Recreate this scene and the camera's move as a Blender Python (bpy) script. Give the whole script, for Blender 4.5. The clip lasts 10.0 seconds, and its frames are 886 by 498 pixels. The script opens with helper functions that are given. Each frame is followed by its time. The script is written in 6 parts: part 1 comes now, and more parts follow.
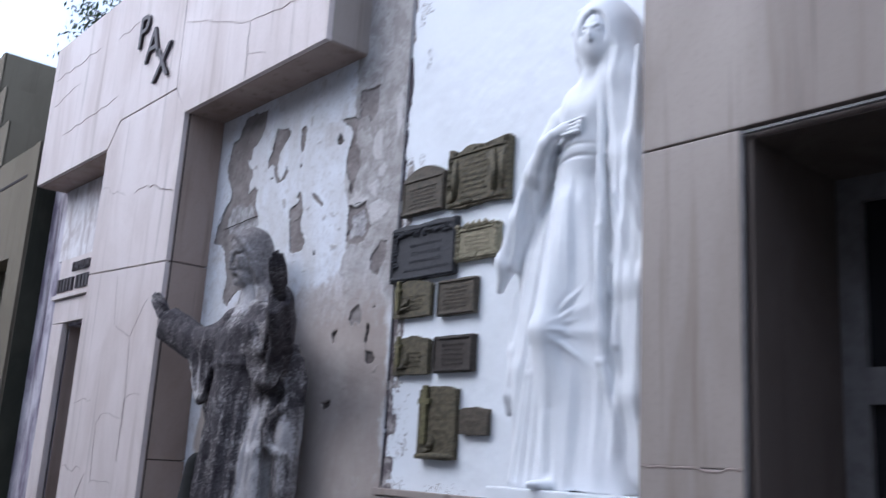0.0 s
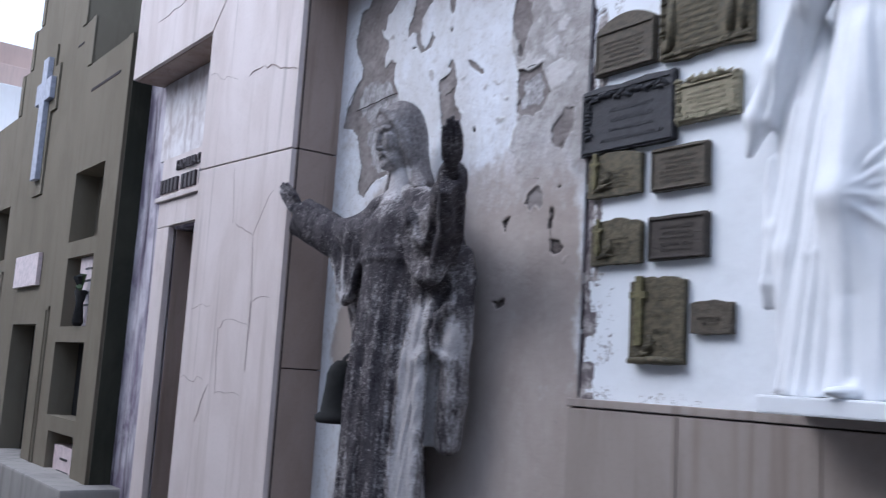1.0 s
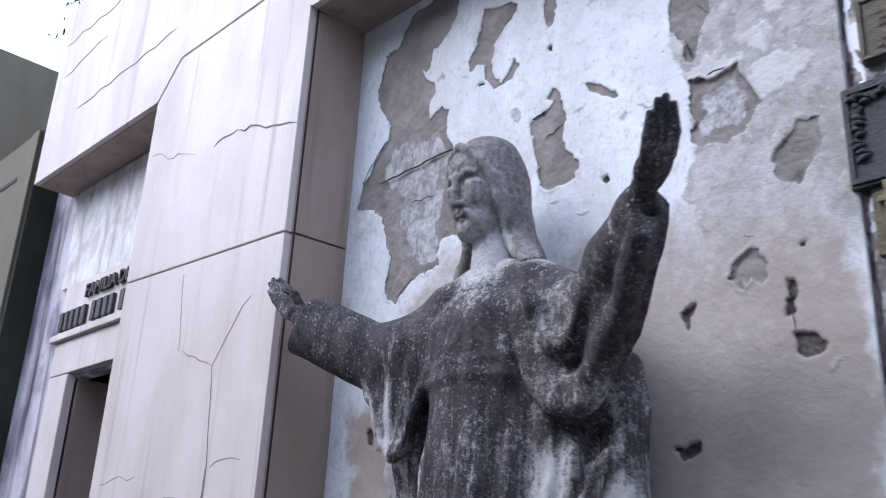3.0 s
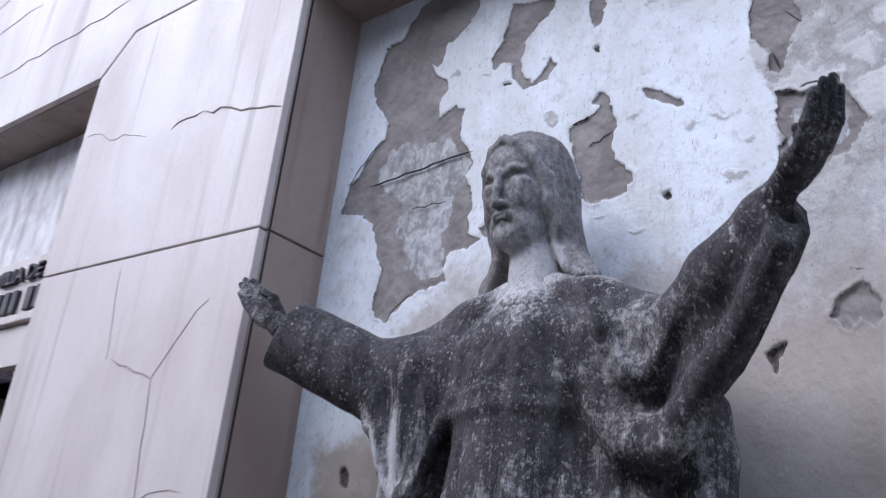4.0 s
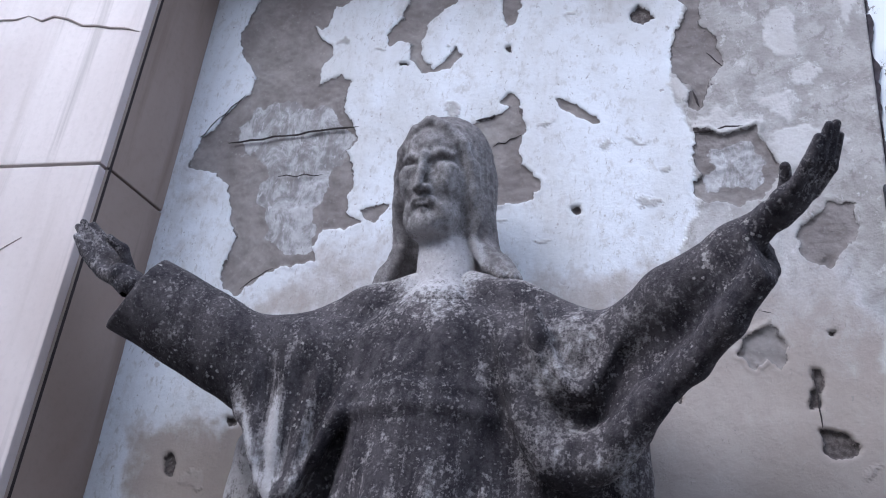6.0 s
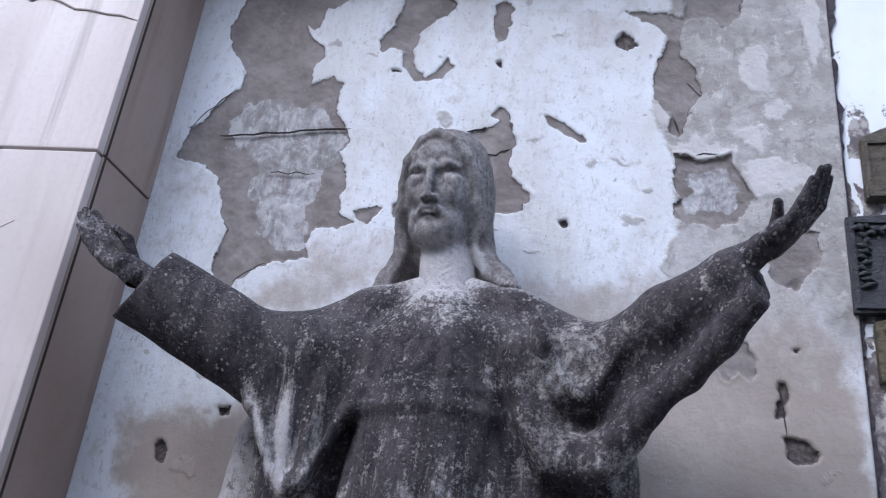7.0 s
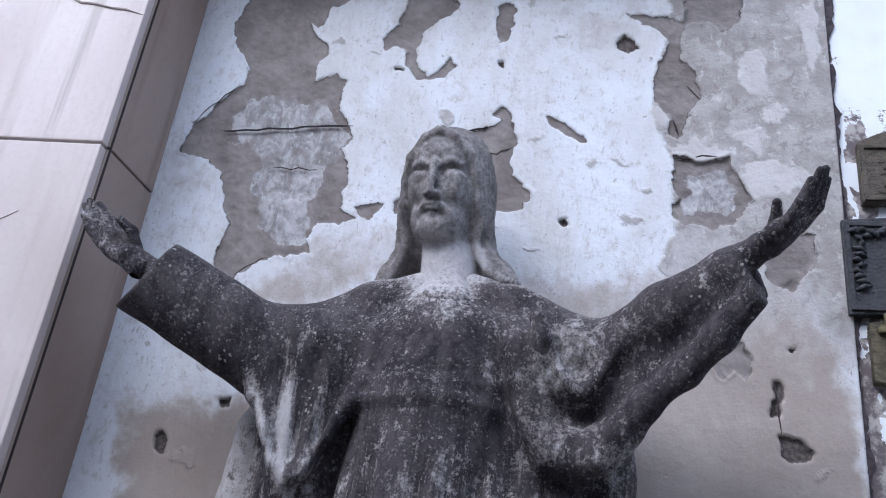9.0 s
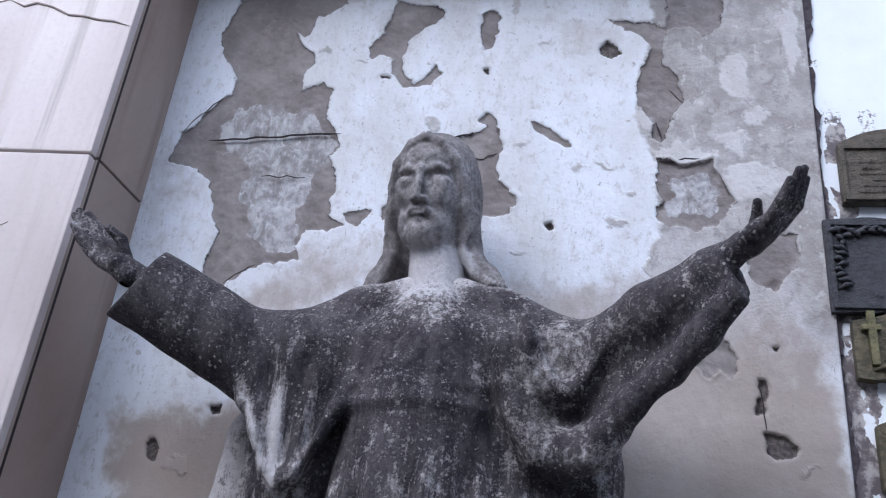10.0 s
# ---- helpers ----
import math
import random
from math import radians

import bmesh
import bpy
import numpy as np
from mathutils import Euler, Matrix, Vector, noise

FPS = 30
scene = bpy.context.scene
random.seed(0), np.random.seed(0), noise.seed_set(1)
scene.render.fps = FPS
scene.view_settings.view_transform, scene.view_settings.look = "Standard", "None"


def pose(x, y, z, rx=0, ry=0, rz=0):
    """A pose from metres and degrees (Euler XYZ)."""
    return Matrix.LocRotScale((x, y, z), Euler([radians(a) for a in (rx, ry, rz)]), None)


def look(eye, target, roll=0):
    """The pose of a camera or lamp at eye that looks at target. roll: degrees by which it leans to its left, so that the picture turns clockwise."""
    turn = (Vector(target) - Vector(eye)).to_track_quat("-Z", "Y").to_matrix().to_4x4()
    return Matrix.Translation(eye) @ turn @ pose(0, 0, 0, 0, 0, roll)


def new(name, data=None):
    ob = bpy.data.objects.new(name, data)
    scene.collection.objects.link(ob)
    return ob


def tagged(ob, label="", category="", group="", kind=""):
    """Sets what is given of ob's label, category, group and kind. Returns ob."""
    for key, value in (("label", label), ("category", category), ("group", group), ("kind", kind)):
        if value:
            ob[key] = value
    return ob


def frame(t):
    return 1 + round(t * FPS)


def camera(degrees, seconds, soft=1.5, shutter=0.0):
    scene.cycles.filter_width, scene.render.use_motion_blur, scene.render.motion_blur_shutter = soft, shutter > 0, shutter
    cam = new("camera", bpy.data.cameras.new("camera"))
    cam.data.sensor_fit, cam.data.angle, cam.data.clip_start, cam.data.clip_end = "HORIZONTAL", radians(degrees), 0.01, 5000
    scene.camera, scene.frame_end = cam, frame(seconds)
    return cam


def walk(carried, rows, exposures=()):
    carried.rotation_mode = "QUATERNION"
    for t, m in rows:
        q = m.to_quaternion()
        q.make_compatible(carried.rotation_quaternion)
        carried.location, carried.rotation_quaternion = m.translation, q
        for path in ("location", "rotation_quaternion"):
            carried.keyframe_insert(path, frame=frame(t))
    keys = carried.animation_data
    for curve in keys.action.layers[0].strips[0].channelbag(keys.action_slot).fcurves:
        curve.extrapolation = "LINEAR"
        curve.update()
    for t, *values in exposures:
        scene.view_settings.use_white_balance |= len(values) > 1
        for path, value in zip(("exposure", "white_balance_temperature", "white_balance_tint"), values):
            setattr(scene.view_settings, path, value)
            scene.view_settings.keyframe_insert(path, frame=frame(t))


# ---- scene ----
cam = camera(51.0, 10.0, soft=1.0, shutter=0.5)
METRES, EYE, TILT, LEAN, TURN = 4.0, 1.6, 0.0, 0.0, -40.8
ROWS = [
    (0.0, 0.0, 0.0, 0.0, -0.79, 13.08, -3.4),
    (0.5, -0.0733, 0.075, -0.0068, 0.76, 10.67, -3.8),
    (1.0, -0.1264, 0.171, -0.0167, 3.11, 7.9, -3.43),
    (1.5, -0.1827, 0.2776, -0.0229, 5.08, 9.83, -3.81),
    (2.0, -0.2311, 0.3858, -0.0238, -0.89, 12.53, -3.0),
    (2.5, -0.2636, 0.4836, -0.0257, -1.82, 18.33, -2.53),
    (4.0, -0.3739, 0.6855, -0.0239, -12.47, 24.78, -5.24),
    (4.5, -0.4119, 0.7146, -0.0244, -20.51, 27.96, -4.77),
    (5.0, -0.4323, 0.7312, -0.0256, -26.46, 27.99, -4.08),
    (5.5, -0.4353, 0.7526, -0.0219, -29.37, 27.23, -5.34),
    (7.0, -0.5228, 0.7753, -0.0314, -39.49, 26.6, -5.85),
    (7.5, -0.528, 0.7721, -0.0342, -40.86, 27.15, -6.08),
    (8.0, -0.5291, 0.773, -0.036, -41.22, 27.59, -6.27),
    (8.5, -0.5285, 0.776, -0.0376, -40.89, 27.33, -6.39),
    (9.0, -0.5285, 0.7759, -0.0385, -40.33, 26.92, -6.41),
    (9.5, -0.5287, 0.7736, -0.0411, -40.07, 27.12, -6.18),
    (10.0, -0.5285, 0.7712, -0.0437, -40.44, 27.55, -5.48),
]
walk(cam, [(t, pose(0, 0, EYE, TILT, LEAN, TURN) @ pose(METRES * x, METRES * y, METRES * z, 90 + pitch, roll, yaw)) for t, x, y, z, yaw, pitch, roll in ROWS],
     exposures=[(0.0, -0.08, 5150, 11), (0.5, -0.18, 5150, 11), (1.0, -0.02, 5150, 11), (1.5, 0.32, 5150, 11), (2.4, 0.38, 5150, 11), (4.0, 0.22, 5150, 11), (4.5, 0.10, 5150, 11), (5.5, 0.18, 5150, 11), (10.0, 0.22, 5150, 11)])

# ---- world and sun: a bright hazy sky, soft light from the front and the far end of the path ----
SUN_TOWARDS = Vector((-0.75, 0.55, 0.85)).normalized()
world = bpy.data.worlds.new("sky")
scene.world = world
world.use_nodes = True
sky = world.node_tree.nodes.new("ShaderNodeTexSky")
sky.sky_type = "NISHITA"
sky.sun_disc = False
sky.sun_elevation = math.asin(SUN_TOWARDS.z)
sky.sun_rotation = math.atan2(SUN_TOWARDS.x, SUN_TOWARDS.y)
sky.air_density, sky.dust_density, sky.ozone_density = 0.8, 9.0, 1.0
back = world.node_tree.nodes["Background"]
haze = world.node_tree.nodes.new("ShaderNodeMix")
haze.data_type = "RGBA"
colours = [s for s in haze.inputs if s.type == "RGBA"]
haze.inputs[0].default_value = 0.6
world.node_tree.links.new(sky.outputs[0], colours[0])
colours[1].default_value = (5.6, 5.7, 5.9, 1.0)
world.node_tree.links.new([s for s in haze.outputs if s.type == "RGBA"][0], back.inputs[0])
back.inputs[1].default_value = 0.29
sun = new("sun", bpy.data.lights.new("sun", "SUN"))
sun.data.energy, sun.data.angle, sun.data.color = 0.5, radians(40), (1.0, 0.97, 0.93)
sun.matrix_world = look((0, 0, 20), Vector((0, 0, 20)) - SUN_TOWARDS)


# ---- materials ----
class Mat:
    """A node material on object coordinates, in metres."""

    def __init__(self, name, rough=0.8, metal=0.0, spec=0.3):
        self.m = bpy.data.materials.new(name)
        self.m.use_nodes = True
        self.t = self.m.node_tree
        self.b = self.t.nodes["Principled BSDF"]
        self.b.inputs["Roughness"].default_value = rough
        self.b.inputs["Metallic"].default_value = metal
        self.b.inputs["Specular IOR Level"].default_value = spec
        self.co = self.t.nodes.new("ShaderNodeTexCoord").outputs["Object"]

    def put(self, sock, v):
        if isinstance(v, bpy.types.NodeSocket):
            self.t.links.new(v, sock)
        else:
            sock.default_value = v

    def noise(self, scale, detail=5.0, rough=0.6, stretch=(1, 1, 1), warp=0.0, shift=0.0):
        mp = self.t.nodes.new("ShaderNodeMapping")
        mp.inputs["Scale"].default_value = stretch
        mp.inputs["Location"].default_value = (shift, shift * 0.7, shift * 1.3)
        self.t.links.new(self.co, mp.inputs["Vector"])
        n = self.t.nodes.new("ShaderNodeTexNoise")
        n.inputs["Scale"].default_value = scale
        n.inputs["Detail"].default_value = detail
        n.inputs["Roughness"].default_value = rough
        n.inputs["Distortion"].default_value = warp
        self.t.links.new(mp.outputs[0], n.inputs["Vector"])
        return n.outputs["Fac"]

    def spots(self, scale, shift=0.0):
        mp = self.t.nodes.new("ShaderNodeMapping")
        mp.inputs["Location"].default_value = (shift, shift, shift)
        self.t.links.new(self.co, mp.inputs["Vector"])
        n = self.t.nodes.new("ShaderNodeTexVoronoi")
        n.inputs["Scale"].default_value = scale
        self.t.links.new(mp.outputs[0], n.inputs["Vector"])
        return n.outputs["Distance"]

    def ramp(self, fac, lo, hi, a=0.0, b=1.0):
        n = self.t.nodes.new("ShaderNodeMapRange")
        n.interpolation_type = "SMOOTHSTEP"
        self.put(n.inputs["Value"], fac)
        for key, v in (("From Min", lo), ("From Max", hi), ("To Min", a), ("To Max", b)):
            n.inputs[key].default_value = v
        return n.outputs["Result"]

    def math(self, op, a, b=0.0):
        n = self.t.nodes.new("ShaderNodeMath")
        n.operation = op
        self.put(n.inputs[0], a)
        self.put(n.inputs[1], b)
        return n.outputs[0]

    def mix(self, fac, a, b):
        n = self.t.nodes.new("ShaderNodeMix")
        n.data_type = "RGBA"
        self.put(n.inputs["Factor"], fac)
        socks = [s for s in n.inputs if s.type == "RGBA"]
        for sock, v in zip(socks, (a, b)):
            self.put(sock, v if isinstance(v, bpy.types.NodeSocket) else (*v, 1.0))
        return [s for s in n.outputs if s.type == "RGBA"][0]

    def attr(self, name):
        n = self.t.nodes.new("ShaderNodeAttribute")
        n.attribute_name = name
        return n.outputs["Fac"]

    def random(self):
        return self.t.nodes.new("ShaderNodeObjectInfo").outputs["Random"]

    def done(self, colour, height=None, strength=0.4, dist=0.01, rough=None):
        self.put(self.b.inputs["Base Color"], colour)
        if height is not None:
            n = self.t.nodes.new("ShaderNodeBump")
            n.inputs["Strength"].default_value = strength
            n.inputs["Distance"].default_value = dist
            self.t.links.new(height, n.inputs["Height"])
            self.t.links.new(n.outputs[0], self.b.inputs["Normal"])
        if rough is not None:
            self.put(self.b.inputs["Roughness"], rough)
        return self.m


def marble(name, base, vein, stain, streak=1.0):
    m = Mat(name, 0.55, 0.0, 0.35)
    fine = m.noise(60, 4)
    cloud = m.noise(2.2, 5, 0.6, (1, 1, 0.5), 0.6)
    band = m.noise(7, 6, 0.6, (1, 1, 0.06), 0.4)
    drip = m.noise(16, 4, 0.6, (1, 1, 0.035), 0.2, 3.0)
    c = m.mix(m.ramp(cloud, 0.35, 0.7), base, vein)
    c = m.mix(m.ramp(band, 0.52, 0.75, 0, 0.75 * streak), c, stain)
    c = m.mix(m.ramp(drip, 0.58, 0.75, 0, 0.55 * streak), c, tuple(0.6 * s for s in stain))
    c = m.mix(m.ramp(fine, 0.45, 0.8, 0, 0.25), c, tuple(0.75 * s for s in vein))
    c = m.mix(m.math("MULTIPLY", m.random(), 0.25), c, vein)
    return m.done(c, m.math("ADD", fine, band), 0.15, 0.004, m.ramp(cloud, 0.3, 0.7, 0.45, 0.7))


MARBLE = marble("pale_pink_marble", (0.64, 0.57, 0.55), (0.54, 0.47, 0.445), (0.39, 0.325, 0.29))
# darker copy for reveals and soffits: brown stains plus their shade in the colour
MARBLE_BROWN_SHADE = marble("brown_stained_shaded_marble", (0.37, 0.295, 0.255), (0.30, 0.232, 0.195), (0.18, 0.128, 0.10))
# dark brown marble whose colour carries the shade of the deep doorway
MARBLE_JAMB_SHADE = marble("jamb_shade_marble", (0.115, 0.092, 0.08), (0.085, 0.066, 0.056), (0.05, 0.038, 0.032))
MARBLE_GREY = marble("grey_beige_marble", (0.335, 0.29, 0.262), (0.27, 0.23, 0.205), (0.17, 0.135, 0.112), 1.0)


def plaster_wall():
    m = Mat("peeling_lime_plaster", 0.9, 0.0, 0.15)
    fine, mid = m.noise(90, 5, 0.7), m.noise(14, 6, 0.65)
    ragged = m.math("MULTIPLY", m.math("SUBTRACT", m.noise(60, 6, 0.7, (1, 1, 1), 0.3, 2.0), 0.5), 0.014)
    edge = m.math("ADD", m.attr("bare"), ragged)
    bare = m.ramp(edge, -0.0010, 0.0010, 1.0, 0.0)
    hole = m.ramp(m.math("ADD", m.attr("hole"), ragged), -0.0015, 0.0015, 1.0, 0.0)
    big = m.noise(3.0, 5, 0.6, (1, 1, 0.5), 0.5)
    runs = m.noise(11, 4, 0.6, (1, 1, 0.07), 0.2, 5.0)
    cream = m.ramp(m.math("ADD", m.attr("cream"), m.math("MULTIPLY", m.math("SUBTRACT", m.noise(16, 7, 0.7, (1, 1, 0.8), 0.3, 12.0), 0.5), 1.1)), 0.15, 0.95)
    # limewash, yellowed or greyed; the tan is darkened for shade under the arm
    white = m.mix(m.ramp(big, 0.42, 0.66), (0.69, 0.705, 0.745), (0.58, 0.575, 0.58))
    white = m.mix(m.ramp(runs, 0.55, 0.75, 0, 0.30), white, (0.52, 0.49, 0.47))
    white = m.mix(m.ramp(m.noise(30, 6, 0.7, (1, 1, 0.8), 0.2, 51.0), 0.52, 0.66, 0, 0.6), white, (0.49, 0.47, 0.465))
    white = m.mix(m.ramp(m.noise(75, 5, 0.7, (1, 1, 0.5), 0.2, 57.0), 0.57, 0.66, 0, 0.6), white, (0.42, 0.40, 0.39))
    tan = m.mix(m.ramp(big, 0.35, 0.65), (0.41, 0.362, 0.332), (0.345, 0.298, 0.27))
    tan = m.mix(m.ramp(m.noise(5, 6, 0.7, (1, 1, 0.5), 0.4, 91.0), 0.45, 0.7, 0, 0.35), tan, (0.44, 0.405, 0.38))
    wash = m.mix(m.ramp(mid, 0.38, 0.62), (0.315, 0.293, 0.28), (0.42, 0.40, 0.388))
    wash = m.mix(m.ramp(m.noise(20, 7, 0.75, (1, 1, 0.8), 0.4, 71.0), 0.57, 0.62, 0, 0.75), wash, (0.53, 0.515, 0.51))
    wash = m.mix(m.ramp(m.noise(26, 7, 0.75, (1, 1, 0.8), 0.4, 83.0), 0.54, 0.62, 0, 0.7), wash, (0.245, 0.222, 0.212))
    c = m.mix(cream, white, tan)
    c = m.mix(m.math("MULTIPLY", m.attr("wash"), m.ramp(m.attr("cream"), 0.2, 0.9, 1.0, 0.25)), c, wash)
    c = m.mix(m.math("MULTIPLY", m.attr("flake"), 0.85), c, m.mix(m.ramp(mid, 0.4, 0.6), (0.57, 0.555, 0.55), (0.50, 0.48, 0.47)))
    # bare cement: smooth and brown-grey, in places scraped pale
    cement = m.mix(m.ramp(m.noise(7, 6, 0.65, (1, 1, 1), 0.4, 15.0), 0.35, 0.66), (0.185, 0.162, 0.154), (0.265, 0.24, 0.23))
    cement = m.mix(m.ramp(mid, 0.5, 0.72, 0, 0.5), cement, (0.32, 0.30, 0.292))
    cement = m.mix(m.ramp(fine, 0.55, 0.75, 0, 0.45), cement, (0.36, 0.34, 0.33))
    rubbed = m.mix(m.ramp(m.noise(19, 7, 0.75, (1, 1, 0.6), 0.5, 8.0), 0.40, 0.60), (0.245, 0.23, 0.227), (0.44, 0.43, 0.438))
    rubbed = m.mix(m.ramp(m.noise(44, 7, 0.75, (1, 1, 0.6), 0.4, 33.0), 0.57, 0.66, 0, 0.75), rubbed, (0.57, 0.57, 0.59))
    rubbed = m.mix(m.ramp(m.noise(38, 6, 0.7, (1, 1, 0.8), 0.4, 19.0), 0.58, 0.68, 0, 0.7), rubbed, (0.19, 0.17, 0.165))
    scraped = m.ramp(m.math("ADD", m.attr("scraped"), m.math("MULTIPLY", m.math("SUBTRACT", mid, 0.5), 1.2)), 0.4, 0.6)
    c = m.mix(bare, c, m.mix(scraped, cement, rubbed))
    # shadow under the flakes' lips, painted as a broken dark line along their edges
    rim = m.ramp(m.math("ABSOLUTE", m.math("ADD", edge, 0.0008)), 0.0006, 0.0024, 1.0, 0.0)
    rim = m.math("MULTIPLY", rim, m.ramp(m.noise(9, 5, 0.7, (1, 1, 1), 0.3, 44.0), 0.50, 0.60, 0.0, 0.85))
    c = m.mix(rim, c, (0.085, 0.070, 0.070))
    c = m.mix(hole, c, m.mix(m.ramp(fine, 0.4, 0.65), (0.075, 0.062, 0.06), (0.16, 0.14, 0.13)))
    pits = m.ramp(m.math("ADD", m.spots(38), m.math("MULTIPLY", m.math("SUBTRACT", fine, 0.5), 0.25)), 0.07, 0.12, 0.7, 0.0)
    pits = m.math("MULTIPLY", pits, m.ramp(m.noise(5, 3, 0.5, (1, 1, 1), 0, 9.0), 0.46, 0.58))
    chips = m.ramp(m.math("ADD", m.spots(13, 3.0), m.math("MULTIPLY", m.math("SUBTRACT", m.noise(60, 5, 0.7, (1, 1, 1), 0, 21.0), 0.5), 0.45)), 0.07, 0.10, 0.75, 0.0)
    chips = m.math("MULTIPLY", chips, m.ramp(m.noise(4, 3, 0.5, (1, 1, 1), 0, 17.0), 0.50, 0.60))
    fleck = m.math("MULTIPLY", m.ramp(m.noise(85, 6, 0.75, (1, 1, 0.7), 0.5, 63.0), 0.615, 0.645, 0, 0.85), m.ramp(m.noise(8, 4, 0.6, (1, 1, 1), 0, 67.0), 0.42, 0.58))
    c = m.mix(m.math("MULTIPLY", fleck, m.ramp(bare, 0.0, 1.0, 1.0, 0.3)), c, (0.27, 0.245, 0.235))
    c = m.mix(pits, c, (0.33, 0.30, 0.285))
    c = m.mix(chips, c, (0.38, 0.35, 0.335))
    skin = m.math("ADD", m.math("MULTIPLY", m.attr("wash"), m.math("MULTIPLY", mid, 1.2)), m.math("ADD", m.math("MULTIPLY", fine, 0.3), m.math("MULTIPLY", mid, 0.35)))
    return m.done(c, m.math("SUBTRACT", skin, m.math("ADD", m.math("MULTIPLY", m.math("MAXIMUM", bare, chips), 1.1), hole)), 0.65, 0.009)


def white_panel():
    m = Mat("chipped_white_paint", 0.75, 0.0, 0.25)
    mid, big = m.noise(22, 5, 0.65), m.noise(2.5, 4)
    chip = m.ramp(m.math("ADD", m.attr("chip"), m.math("MULTIPLY", m.math("SUBTRACT", m.noise(70, 6, 0.75), 0.5), 1.6)), 0.55, 0.65)
    c = m.mix(m.ramp(big, 0.4, 0.7), (0.79, 0.815, 0.85), (0.73, 0.75, 0.775))
    c = m.mix(m.ramp(mid, 0.62, 0.75, 0, 0.4), c, (0.60, 0.59, 0.58))
    c = m.mix(chip, c, m.mix(m.ramp(mid, 0.45, 0.6), (0.135, 0.115, 0.12), (0.40, 0.37, 0.355)))
    return m.done(c, mid, 0.3, 0.004)


def plain_plaster(name, a, b, c3, scale=3.0, streak=0.5, bump=0.4):
    m = Mat(name, 0.9, 0.0, 0.15)
    fine, big = m.noise(70, 5, 0.7), m.noise(scale, 6, 0.65, (1, 1, 0.6), 0.4)
    drip = m.noise(9, 5, 0.6, (1, 1, 0.06), 0.3, 2.0)
    c = m.mix(m.ramp(big, 0.35, 0.68), a, b)
    c = m.mix(m.ramp(drip, 0.5, 0.72, 0, streak), c, c3)
    c = m.mix(m.ramp(fine, 0.5, 0.85, 0, 0.3), c, b)
    return m.done(c, m.math("ADD", fine, big), bump, 0.006)


GREEN = plain_plaster("olive_grey_render", (0.185, 0.162, 0.122), (0.158, 0.138, 0.102), (0.12, 0.102, 0.074), 2.0, 0.35, 0.25)
GREEN_SHADE = plain_plaster("shaded_dark_render", (0.030, 0.032, 0.024), (0.045, 0.045, 0.033), (0.022, 0.022, 0.017), 3.0, 0.6)
STAINED = plain_plaster("purple_stained_whitewash", (0.58, 0.55, 0.60), (0.20, 0.17, 0.225), (0.065, 0.05, 0.075), 4.0, 1.0)
WHITEWASH = plain_plaster("flaking_whitewash", (0.76, 0.74, 0.75), (0.50, 0.45, 0.44), (0.33, 0.28, 0.28), 9.0, 0.7)
FAR_PALE = plain_plaster("pale_limewash", (0.84, 0.82, 0.80), (0.78, 0.74, 0.71), (0.45, 0.40, 0.38), 2.0, 0.5)
FAR_ROSE = plain_plaster("faded_rose_render", (0.62, 0.47, 0.40), (0.56, 0.42, 0.36), (0.42, 0.32, 0.28), 2.0, 0.4)
CONCRETE = plain_plaster("weathered_concrete", (0.33, 0.31, 0.29), (0.26, 0.245, 0.23), (0.16, 0.15, 0.14), 2.0, 0.5)
PAVING = plain_plaster("path_paving", (0.16, 0.15, 0.14), (0.12, 0.112, 0.105), (0.09, 0.083, 0.075), 1.5, 0.3)
WHITE_PANEL = white_panel()
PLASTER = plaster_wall()


